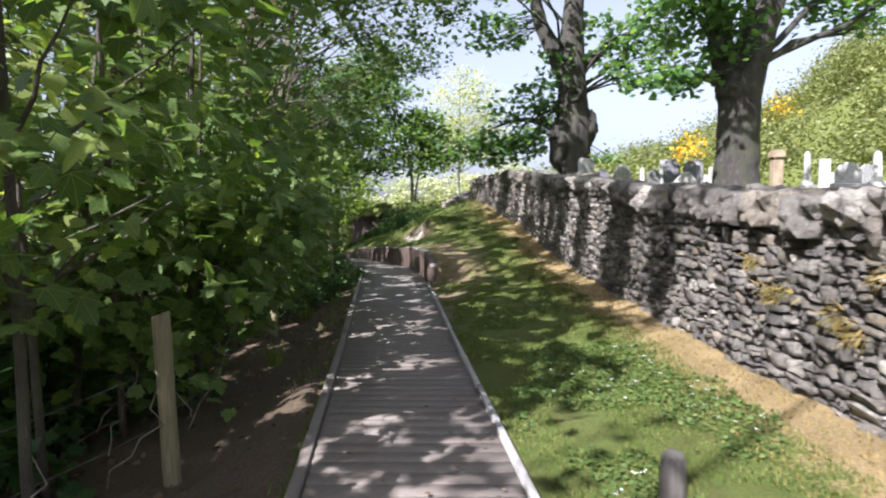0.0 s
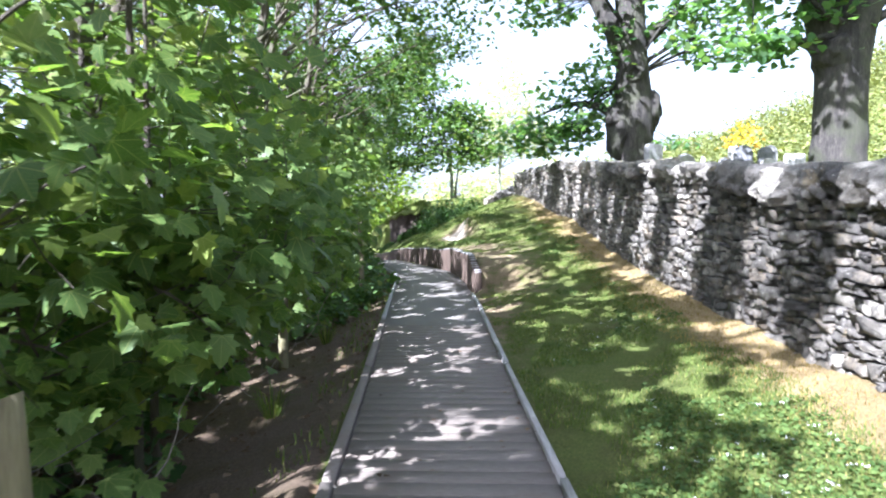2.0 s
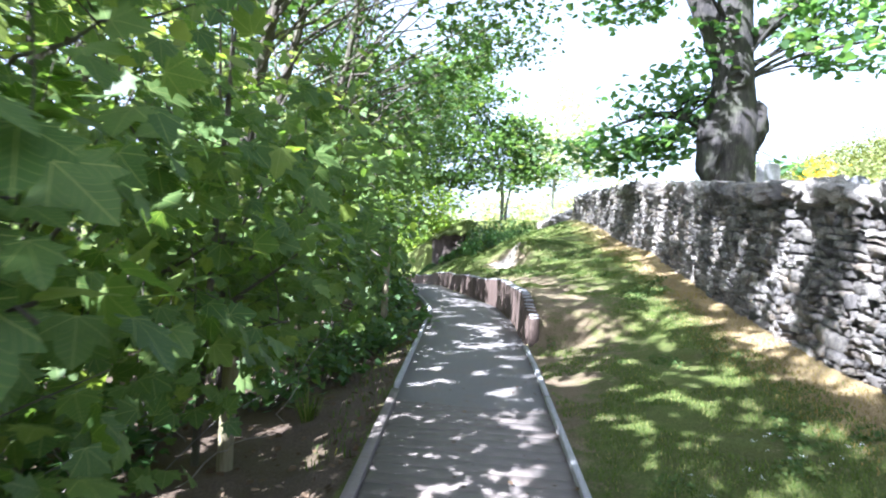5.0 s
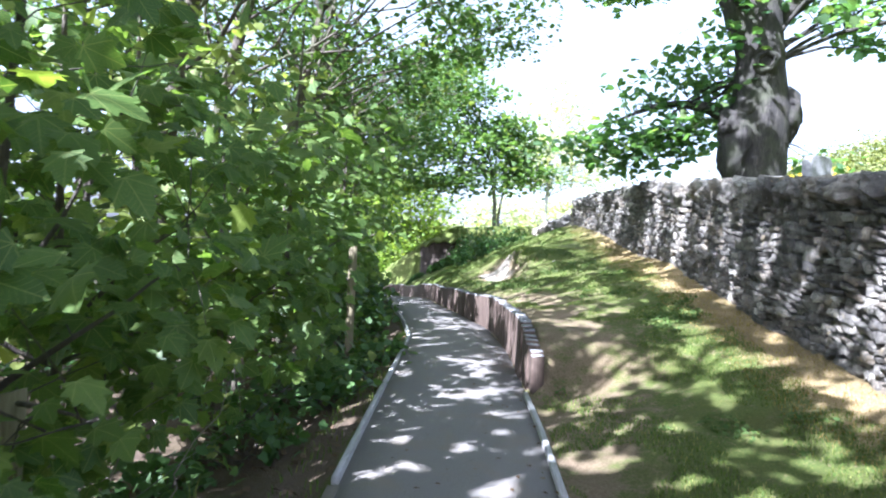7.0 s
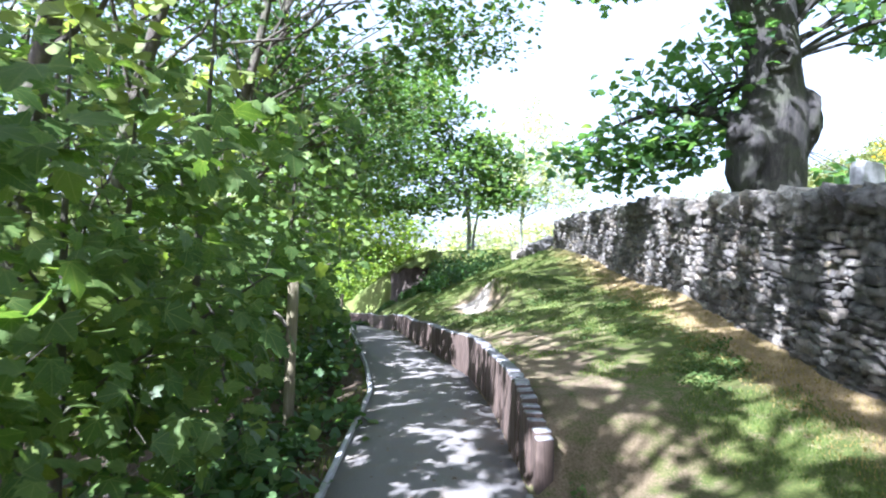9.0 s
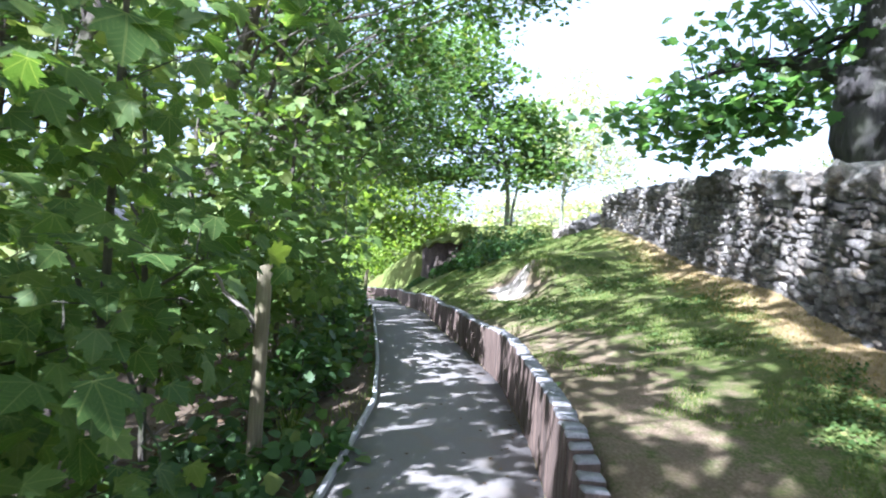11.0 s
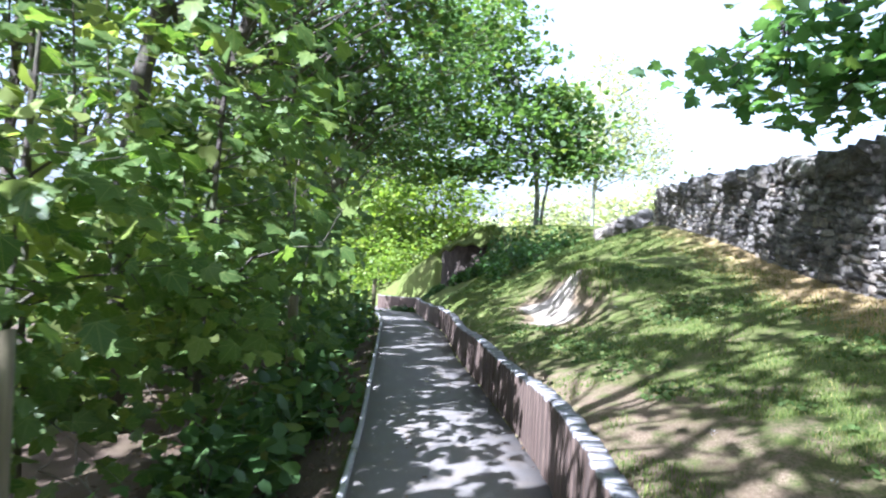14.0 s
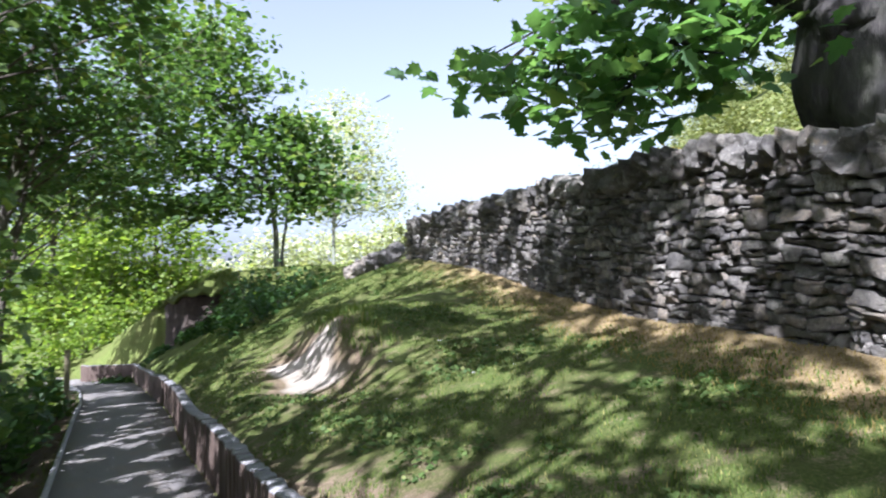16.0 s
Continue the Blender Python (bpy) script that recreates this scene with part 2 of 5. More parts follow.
petal_mat = material("daisy_petal", _plain((0.7, 0.7, 0.68), (0.82, 0.82, 0.8), 30, 0.7, 0.1))
hollow_mat = material("dark_hollow", _plain((0.012, 0.01, 0.008), (0.035, 0.028, 0.022), 20, 1.0))
# brown soil taken near black to put the overhang's shade into it
shaded_soil_mat = material("shaded_soil", _plain((0.016, 0.012, 0.009), (0.06, 0.044, 0.031), 7, 1.0, 0.9))
twig_mat = material("dead_twig", _plain((0.13, 0.11, 0.08), (0.3, 0.26, 0.2), 25, 0.9))


# ---- helpers ----
def mesh_of(name, verts, faces, mat, smooth=False):
    """A mesh from an array of points and an array of faces with equally many corners (or a list of such arrays)."""
    me = bpy.data.meshes.new(name)
    groups = faces if isinstance(faces, list) else [faces]
    verts = np.asarray(verts, dtype=np.float32)
    me.vertices.add(len(verts))
    me.vertices.foreach_set("co", verts.ravel())
    loops = np.concatenate([np.asarray(g, dtype=np.int32).ravel() for g in groups])
    sizes = np.concatenate([np.full(len(g), np.asarray(g).shape[1], dtype=np.int32) for g in groups])
    me.loops.add(len(loops))
    me.loops.foreach_set("vertex_index", loops)
    me.polygons.add(len(sizes))
    me.polygons.foreach_set("loop_start", np.concatenate([[0], np.cumsum(sizes)[:-1]]).astype(np.int32))
    me.polygons.foreach_set("loop_total", sizes)
    if smooth:
        me.polygons.foreach_set("use_smooth", np.ones(len(sizes), dtype=bool))
    me.update(calc_edges=True)
    me.validate()
    me.materials.append(mat)
    return me


def piece(name, me, parent=None, label="", loc=None):
    ob = new(name, me)
    if parent is not None:
        ob.parent = parent
    if loc is not None:
        ob.location = loc
    return tagged(ob, label)


def part(name, bm, mat, parent, label="", smooth=False):
    me = bpy.data.meshes.new(name)
    bm.to_mesh(me)
    bm.free()
    me.materials.append(mat)
    if smooth:
        for f in me.polygons:
            f.use_smooth = True
    return piece(name, me, parent, label)


def thing(name, loc, label, category, group="", kind=""):
    ob = new(name)
    ob.location = loc
    ob.empty_display_size = 0.1
    return tagged(ob, label, category, group, kind)


def table(rows):
    a = np.array(rows, dtype=float)
    return lambda y: np.interp(y, a[:, 0], a[:, 1])


def step(a, b, v):
    t = np.clip((v - a) / (b - a), 0, 1)
    return t * t * (3 - 2 * t)


def tube(points, radii, sides=8):
    """A tapered tube along points: vertices and quads."""
    pts = np.asarray(points, float)
    d = np.gradient(pts, axis=0)
    d /= np.linalg.norm(d, axis=1, keepdims=True) + 1e-9
    ref = np.eye(3)[np.argmin(np.abs(pts[-1] - pts[0]))][None]
    u = np.cross(d, ref)
    u /= np.linalg.norm(u, axis=1, keepdims=True) + 1e-9
    w = np.cross(d, u)
    ang = np.linspace(0, 2 * np.pi, sides, endpoint=False)
    r = np.asarray(radii, float)[:, None, None]
    v = pts[:, None] + r * (np.cos(ang)[None, :, None] * u[:, None] + np.sin(ang)[None, :, None] * w[:, None])
    n, i = len(pts), np.arange(sides)
    a = (np.arange(n - 1)[:, None] * sides + i).ravel()
    b = (np.arange(n - 1)[:, None] * sides + (i + 1) % sides).ravel()
    return v.reshape(-1, 3), np.stack([a, b, b + sides, a + sides], 1)


def joined(pieces):
    vs, fs, n = [], [], 0
    for v, f in pieces:
        vs.append(v)
        fs.append(f + n)
        n += len(v)
    return np.concatenate(vs), np.concatenate(fs)


def wavy(a, b, n, amount, sag=0.0):
    t = np.linspace(0, 1, n)[:, None]
    p = np.asarray(a, float) * (1 - t) + np.asarray(b, float) * t
    k = np.cumsum(rng.normal(0, amount, (n, 3)), 0)
    p += k - t * k[-1]
    p[:, 2] += sag * (t[:, 0] * (1 - t[:, 0])) * 4
    return p


def half_leaf(fine):
    """A five-lobed leaf, one unit long, with its stalk end at the origin."""
    if fine == 2:
        half = [(0.10, -0.04), (0.38, -0.06), (0.33, 0.12), (0.62, 0.30), (0.42, 0.38), (0.50, 0.66), (0.27, 0.60), (0.22, 0.82), (0.0, 1.05)]
    elif fine == 1:
        half = [(0.34, -0.05), (0.58, 0.32), (0.40, 0.66), (0.0, 1.02)]
    else:
        v = np.array([(0, 0, 0), (0.42, 0.42, 0.05), (0, 1, -0.1), (-0.42, 0.42, 0.05)], float)
        return v, np.array([(0, 1, 2), (0, 2, 3)])
    pts = [(0.0, 0.0)] + half + [(-x, y) for x, y in half[-2::-1]]
    v = np.array([(x, y, 0.0) for x, y in pts] + [(0, 0.34, 0.0)])
    v[:, 2] = 0.10 * np.abs(v[:, 0]) - 0.22 * (v[:, 1] - 0.3) ** 2 - 0.12 * v[:, 0] ** 2
    n = len(pts)
    f = np.array([(n, i, (i + 1) % n) for i in range(n)])
    return v, f


LEAF = [half_leaf(k) for k in range(3)]


def leaf_cloud(centres, sizes, fine, tilt=0.45, face=(0, 0, 1), lead=None):
    """Leaves at the centres, lying about square to face with a random tilt, their tips towards lead if given."""
    n = len(centres)
    nv = rng.normal(0, tilt, (n, 3)) + np.asarray(face, float)
    nv /= np.linalg.norm(nv, axis=1, keepdims=True)
    a = rng.uniform(0, 2 * np.pi, n)
    t = np.stack([np.cos(a), np.sin(a), np.zeros(n)], 1)
    if lead is not None:
        t = np.asarray(lead, float) + rng.normal(0, .45, (n, 3))
    t -= nv * (t * nv).sum(1, keepdims=True)
    t /= np.linalg.norm(t, axis=1, keepdims=True) + 1e-9
    b = np.cross(t, nv)
    tv, tf = LEAF[fine]
    s = np.asarray(sizes)[:, None, None]
    v = centres[:, None] + s * (tv[None, :, 0:1] * b[:, None] + tv[None, :, 1:2] * t[:, None] + tv[None, :, 2:3] * nv[:, None])
    f = tf[None] + (np.arange(n) * len(tv))[:, None, None]
    return v.reshape(-1, 3), f.reshape(-1, 3)


def in_ellipsoids(blobs, n):
    """n random points, mostly towards the outside of the ellipsoids (centre, radii)."""
    vol = np.array([b[1][0] * b[1][1] * b[1][2] for b in blobs]) ** 0.55
    pick = rng.choice(len(blobs), n, p=vol / vol.sum())
    d = rng.normal(0, 1, (n, 3))
    d /= np.linalg.norm(d, axis=1, keepdims=True)
    r = rng.uniform(0.15, 1, n) ** 0.5
    c, s = np.array([b[0] for b in blobs]), np.array([b[1] for b in blobs])
    return c[pick] + d * r[:, None] * s[pick]


def tree(name, base, trunk, blobs, sprays, per_spray, leaf, fine, bark, leafmat, label, category="tree", group="", spread=0.4, keep=None, limb=0.05, limbs=None, tilt=0.45, forks=(), face=(0, 0, 1), lead=None):
    """A tree: trunk is a list, and forks are lists, of (dx, dy, z above base, radius); blobs hold the crown; sprays of leaves hang on twigs."""
    root = thing(name, base, label, category, group)
    b = np.array(base, float)
    tp = np.array(trunk, float)
    k = np.linspace(0, len(tp) - 1, 4 * len(tp))
    ip = np.stack([np.interp(k, np.arange(len(tp)), tp[:, i]) for i in range(4)], 1)
    for _ in range(3):
        ip[1:-1] = (ip[:-2] + 2 * ip[1:-1] + ip[2:]) / 4
    ip[:, :2] += rng.normal(0, 0.015 if tp[0, 3] > .2 else 0.08, (len(ip), 2)) * ip[:, 3:4]
    sides = 20 if tp[0, 3] > 0.2 else 9
    tv, tf = tube(ip[:, :3], ip[:, 3], sides)
    if tp[0, 3] > 0.2:
        c = np.repeat(ip[:, :3], sides, 0)
        off = tv - c
        wob = np.array([noise.noise(Vector((p[0] * 2.6, p[1] * 2.6, p[2] * 0.45))) + 0.5 * noise.noise(Vector((p[0] * 7, p[1] * 7, p[2] * 0.9))) for p in tv + b])
        tv = c + off * (1 + 0.07 * wob[:, None])
    piece("trunk", mesh_of("trunk", tv, tf, bark, True), root)
    stems = [ip[int(len(ip) * 0.35):, :3]]
    for fk in forks:
        fk = np.array(fk, float)
        k = np.linspace(0, len(fk) - 1, 5 * len(fk))
        fp = np.stack([np.interp(k, np.arange(len(fk)), fk[:, i]) for i in range(4)], 1)
        for _ in range(4):
            fp[1:-1] = (fp[:-2] + 2 * fp[1:-1] + fp[2:]) / 4
        fp[:, :3] += rng.normal(0, .05, (len(fp), 3)) * fp[:, 3:4]
        fv, ff = tube(fp[:, :3], fp[:, 3], 12)
        fv = np.repeat(fp[:, :3], 12, 0) + (fv - np.repeat(fp[:, :3], 12, 0)) * (1 + .1 * np.array([noise.noise(Vector(q) * 3) for q in fv + b])[:, None])
        piece("limb", mesh_of("limb", fv, ff, bark, True), root)
        stems.append(fp[3:, :3])
    pts = in_ellipsoids(blobs, sprays) - b
    if keep is not None:
        pts = pts[keep(pts + b)]
    top = tp[:, 2].max()
    twigs = []
    nl = limbs or max(4, len(pts) // 12)
    ends = pts[rng.choice(len(pts), min(nl, len(pts)), replace=False)]
    nodes = stems
    for e in ends:
        h = np.clip(e[2] * rng.uniform(0.55, 0.85), 0.3 * top, top)
        j = np.argmin(np.abs(ip[:, 2] - h))
        p = wavy(ip[j, :3], e, 7, 0.05 * np.linalg.norm(e - ip[j, :3]) / 2, 0.06 * np.linalg.norm(e - ip[j, :3]))
        r = min(limb, ip[j, 3] * 0.7)
        piece("limb", mesh_of("limb", *tube(p, np.linspace(r, r * 0.25, 7), 6), bark, True), root)
        nodes.append(p[2:])
    nodes = np.concatenate(nodes)
    for e in pts:
        j = np.argmin(((nodes - e) ** 2).sum(1) + (nodes[:, 2] > e[2]) * 0.3)
        p = wavy(nodes[j], e, 4, 0.03)
        r = min(limb * 0.3, 0.014)
        twigs.append(tube(p, np.linspace(r, r * 0.4, 4), 4))
    v, f = joined(twigs)
    tagged(piece("twig", mesh_of("twig", v, f, bark, True), root), kind="stuff")
    m = len(pts) * per_spray
    c = np.repeat(pts, per_spray, 0) + rng.normal(0, 1, (m, 3)) * (spread, spread, spread * 0.33)
    if keep is not None:
        c = c[keep(c + b)]
    v, f = leaf_cloud(c, leaf * rng.uniform(0.6, 1.2, len(c)), fine, tilt, face, lead)
    me = mesh_of("crown", v, f, leafmat)
    if fine == 2:
        tv, tf = LEAF[2]
        uv = me.uv_layers.new(name="leaf")
        uv.data.foreach_set("uv", np.tile(tv[tf.ravel(), :2], (len(c), 1)).astype(np.float32).ravel())
    piece("crown", me, root)
    return root


# ---- plan: path, wall and ground ----
PATH_Z = table([(-4, -0.07), (0, 0), (6.5, .13), (12, .21), (14, .24), (17, .22), (21, .12), (26, -.05), (32, -.6), (40, -1.1), (60, -2)])
LEFT = table([(-4, -.2), (0, -.5), (3.2, -.79), (7, -1.14), (11.3, -1.58), (14.2, -1.87), (15.8, -2.05), (18.1, -2.6), (20.8, -3.32), (23.2, -3.96), (28, -5.25), (33, -6.8), (37, -8.6), (41, -11)])
RIGHT = table([(-4, 1.1), (0, .72), (3.2, .46), (7.2, .12), (11.4, -.2), (13.6, -.43), (15, -.58), (17.3, -.95), (20.2, -1.78), (22.6, -2.5), (24.7, -3.0), (28, -3.9), (33, -5.3), (36.5, -6.5), (39, -8.6), (41, -9.9)])
WALL_X = table([(-6, 2.7), (0, 2.55), (8, 2.43), (11, 2.32), (16, 2.15), (20, 2.0), (23, 1.85), (27.3, 1.2), (28, 1.1), (40, 1.1)])
WALL_BASE = table([(-6, .1), (3.5, .25), (5.2, .3), (8.4, .44), (11.5, .67), (13.8, .93), (15.3, 1.16), (17.5, 1.48), (20, 1.6), (22, 1.83), (24, 2.15), (26.7, 2.45), (28.3, 2.5), (34, 2.6), (40, 2.5), (55, 2.2), (120, 1.5)])
WALL_TOP = table([(-6, 1.45), (3.5, 1.67), (4.45, 1.7), (6.5, 1.86), (8.4, 2.0), (11.7, 2.35), (14, 2.53), (15.4, 2.68), (17.7, 2.88), (19.4, 3.06), (22, 3.2), (24, 3.27), (27.5, 3.3), (60, 3.3)])
LOG_H = table([(12.4, 0), (12.6, .36), (13.3, .58), (16, .57), (20, .5), (26, .45), (34, .5), (40, .55)])
MOUND_TOP = table([(-9.5, -1.2), (-8.5, -.4), (-7.6, .3), (-5.4, 1.5), (-4.4, 2.05), (-3.6, 2.4), (-1.7, 2.58), (1, 2.6), (4, 2.6)])
MOUND_FACE = table([(-9, 41), (-7.6, 38), (-5.5, 35.2), (-4.4, 33.9), (-3, 33.5), (-1.5, 33), (1, 32)])
HILL = table([(4, .04), (8, .09), (14, .12), (23, .165), (30, .21), (36, .29), (44, .35), (60, .38), (150, .38), (170, .05)])
WALL_END = 27.6


def ground_z(X, Y):
    X, Y = np.asarray(X, float), np.asarray(Y, float)
    xl, xr, zp, wx, zb = LEFT(Y), RIGHT(Y), PATH_Z(Y), WALL_X(Y), WALL_BASE(Y)
    lift = LOG_H(Y) * step(12.4, 12.9, Y)
    far = step(17, 22, Y)
    mound = step(26, 29, Y)
    z0 = zp + lift * 0.9 * step(0.06, 0.2, X - xr)
    u = np.clip((X - xr - 0.1) / (wx - xr - 0.1), 0, 1)
    g = u ** (1 - 0.2 * far)
    scar = np.exp(-((Y - 22.2) / 1.6) ** 2) * (0.4 * (step(.3, .42, u) - step(.42, .9, u)) - 0.18 * np.exp(-((u - .27) / .08) ** 2))
    z = z0 + (zb - z0) * g + scar * (Y < 30)
    d = xl - X
    left = zp - 0.04 - 0.22 * step(0, 0.9, d) - 0.10 * np.clip(d - 0.9, 0, 14)
    z = np.where(X < xl, left, z)
    z = np.where((X >= xl) & (X <= xr), zp - 0.05, z)
    back = step(0.15, 0.5, X - wx)
    high = WALL_TOP(Y) - 0.75 + 0.02 * np.clip(X - wx, 0, 40)
    z = z + (high - z) * back * (1 - 0.98 * step(27.6, 31, Y) * (1 - step(2, 14, X - wx)))
    hollow = step(-5.5, -5.1, X) * (1 - step(-3.7, -3.2, X))
    face = MOUND_FACE(X) + (.55 + .12 * np.sin(X * 5.3)) * hollow
    rise = step(face, face + 0.9 + 0.5 * step(-3.5, -1, X) - .35 * hollow, Y) * (X < wx + 2) * (X > -10)
    z = np.maximum(z, z + (MOUND_TOP(X) - 0.03 * np.clip(Y - 38, 0, 30) - z) * rise)
    r, turn = np.hypot(X, Y - 7), np.degrees(np.arctan2(X, Y - 7))
    z = z - 1.5 * step(45, 140, Y) * (turn < 8)
    z = z + step(45, 110, r) * np.clip(HILL(turn) * np.minimum(r, 170) - 9, 0, 60)
    return z


def bare(X, Y):
    """How bare the bank is: worn earth beside the path, and the sandy scar."""
    d, wx = X - RIGHT(Y), WALL_X(Y)
    u = np.clip(d / (wx - RIGHT(Y)), 0, 1)
    worn = (1 - step(24, 28, Y)) * 0.62 * np.exp(-(np.clip(d, 0, 9) / (0.35 + 0.6 * step(9, 13, Y) * (1 - step(16, 20, Y)))) ** 2) * step(7, 11, Y) * (1 - .75 * step(17, 19.5, Y))
    patch = (0.27 + .08 * step(10, 14, Y)) * step(5, 7, Y) * (1 - step(24, 28, Y))
    scar = np.exp(-((u - .32 - .03 * np.sin(Y * 4.3)) / .09) ** 2) * np.exp(-((Y - 22.1 - .1 * np.sin(u * 30)) / 1.2) ** 2)
    return np.clip((np.minimum(worn + patch, .66) + scar) * (d > 0) * (X < wx), 0, 1)


def ground_at(x, y):
    return float(ground_z(x, y))


def axis(near_lo, near_hi, h, far_lo, far_hi):
    mid = np.arange(near_lo, near_hi, h)
    hi = near_hi + (far_hi - near_hi) * (np.linspace(0, 1, 42) ** 2.6)
    lo = near_lo - (near_lo - far_lo) * (np.linspace(0, 1, 42)[1:] ** 2.6)
    return np.concatenate([lo[::-1], mid, hi])


gx, gy = axis(-7, 4, 0.055, -900, 900), axis(1, 38, 0.06, -600, 1400)
GX, GY = np.meshgrid(gx, gy)
GZ = ground_z(GX, GY)
soft_bumps = np.array([noise.noise(Vector((x * 1.1, y * 1.1, 3))) * 0.05 + noise.noise(Vector((x * 4, y * 4, 9))) * 0.02 for x, y in zip(GX.ravel(), GY.ravel())]).reshape(GX.shape)


def soft_at(x, y):
    return np.array([noise.noise(Vector((a * 1.1, b * 1.1, 3))) * 0.05 + noise.noise(Vector((a * 4, b * 4, 9))) * 0.02 for a, b in zip(x, y)])


on_path = (GX > LEFT(GY) - 0.12) & (GX < RIGHT(GY) + 0.12)
GZ = GZ + np.where(on_path, 0, soft_bumps * np.where(GX < LEFT(GY), 1.3, 1))
ny, nx = GX.shape
idx = np.arange(ny * nx).reshape(ny, nx)
quads = np.stack([idx[:-1, :-1], idx[:-1, 1:], idx[1:, 1:], idx[1:, :-1]], -1).reshape(-1, 4)
ground = new("ground", mesh_of("ground", np.stack([GX, GY, GZ], -1).reshape(-1, 3), quads, ground_mat, True))
tagged(ground, "sloping ground of mown grass, bare earth and leaf litter", "ground", kind="structure")
u_wall, d_right, d_left = WALL_X(GY) - GX, GX - RIGHT(GY), LEFT(GY) - GX
uu = np.clip(d_right / (WALL_X(GY) - RIGHT(GY)), 0, 1)
dirt = bare(GX, GY)
straw = np.exp(-(np.clip(u_wall - 0.1, 0, 9) / 0.55) ** 2) * (u_wall > -0.3) * (1 - 0.5 * step(20, 26, GY)) * 0.95
cut = step(-.2, .1, GY - MOUND_FACE(GX)) * (1 - step(.5 + .25 * np.sin(GX * 6.1), .75 + .25 * np.sin(GX * 6.1), GY - MOUND_FACE(GX))) * step(-5.4, -5.0, GX) * (1 - step(-4.3, -3.6, GX))
litter = np.maximum(step(0.0, 0.15, d_left) * (GX > -40) * (1 - step(36, 38, GY)), cut)
cover = np.stack([np.clip(dirt, 0, 1), straw, litter, np.ones_like(dirt)], -1)
ca = ground.data.color_attributes.new("cover", "FLOAT_COLOR", "POINT")
ca.data.foreach_set("color", cover.astype(np.float32).ravel())

# the path: a slab of gravel, with boards over its first part
ys = np.arange(-4, 41, 0.25)
sec = []
for y in ys:
    xl, xr, z = float(LEFT(y)), float(RIGHT(y)), float(PATH_Z(y))
    low = 0.045 if y < 9.6 else 0.0
    sec.append([(xl - 0.02, y, z - 0.15), (xl - 0.02, y, z - low)] + [(xl + (xr - xl) * t, y, z - low + 0.02 * math.sin(math.pi * t)) for t in (.25, .5, .75)] + [(xr + 0.02, y, z - low), (xr + 0.02, y, z - 0.15)])
sv = np.array(sec).reshape(-1, 3)
i0 = np.arange(len(ys) - 1)[:, None] * 7 + np.arange(6)
pq = np.stack([i0, i0 + 1, i0 + 8, i0 + 7], -1).reshape(-1, 4)[:, ::-1]
path = new("path", mesh_of("path", sv, pq, gravel_mat))
tagged(path, "narrow woodland path, weathered boards then worn gravel", "path", kind="structure")


# ---- trees and bushes ----
LIGHT_X = SUN_FROM.cross(Vector((0, 0, 1))).normalized()
LIGHT_Y = SUN_FROM.cross(LIGHT_X).normalized()


def gaps(p, limit, scale=3.1):
    """False in the gaps between the leafy clumps, which let the sun through the wood's roof."""
    q = p @ np.array([LIGHT_X, LIGHT_Y]).T
    return np.array([noise.noise(Vector((u * scale, v * scale, 4.2))) + .4 * noise.noise(Vector((u * scale * 2.7, v * scale * 2.7, 8.8))) for u, v in q]) < limit

def bound(p):
    """Keeps the wood's leaves off the path: True where a leaf may hang."""
    x, y, z = p[:, 0], p[:, 1], p[:, 2]
    h = z - PATH_Z(y)
    reach = 1.6 * step(23, 27, y) * step(3.4, 4.4, h) - 0.75 + 0.36 * step(9, 12, y) + (0.62 - .3 * step(9, 12, y)) * step(0.3, 1.3, h) + 0.25 * step(2.2, 3.2, h) + 1.1 * step(3.0, 4.5, h)
    ok = x < LEFT(y) + reach + 0.1 * np.sin(y * 3.1 + z * 2)
    ok &= ~((y > 12.4) & (y < 14.4) & (h < 1.4) & (h > .25) & (x > -2.72 - .1 * np.sin(y * 5)))
    s = (-1.7 - x) / .62
    ys, zs = y + .8 * s, z - .95 * s
    ok &= ~((s > 1.1) & (zs > .4) & (zs < 2.4) & (ys > 3.8) & (ys < 7.0) & (np.sin(ys * 4.3 + zs * 3.1) * np.sin(zs * 5.2 - ys * 2.7) > -.2))
    ok &= ~((y < 4.3) & (h < 1.05 + .15 * np.sin(x * 4)))
    return ok & (z > ground_z(x, y) + 0.12) & gaps(p, .3)


def sapling(x, y, h, spread_x, fine=2, leaf=0.17, sprays=26, per=15):
    z = ground_at(x, y) - 0.05
    lean = rng.normal(0, 0.12, 2)
    trunk = [(0, 0, 0, 0.03), (lean[0] * .4, lean[1] * .4, h * .4, 0.025), (lean[0], lean[1], h * .8, 0.016), (lean[0] * 1.3, lean[1] * 1.3, h, 0.006)]
    blobs = [((x + lean[0] * .6 + .2, y, z + h * .52), (spread_x, 0.95, h * .47)), ((x + .3, y, z + h * .25 + .3), (spread_x * .5, .6, h * .16))]
    return tree("sycamore_sapling", (x, y, z), trunk, blobs, sprays, per, leaf, fine, bark_thin, leaf_near,
                "young sycamore with broad green lobed leaves beside the path", "tree", "saplings along the path", 0.24, bound, 0.018, 5, 0.42, (), (.3, -.3, .75), (.4, -.25, -.45))


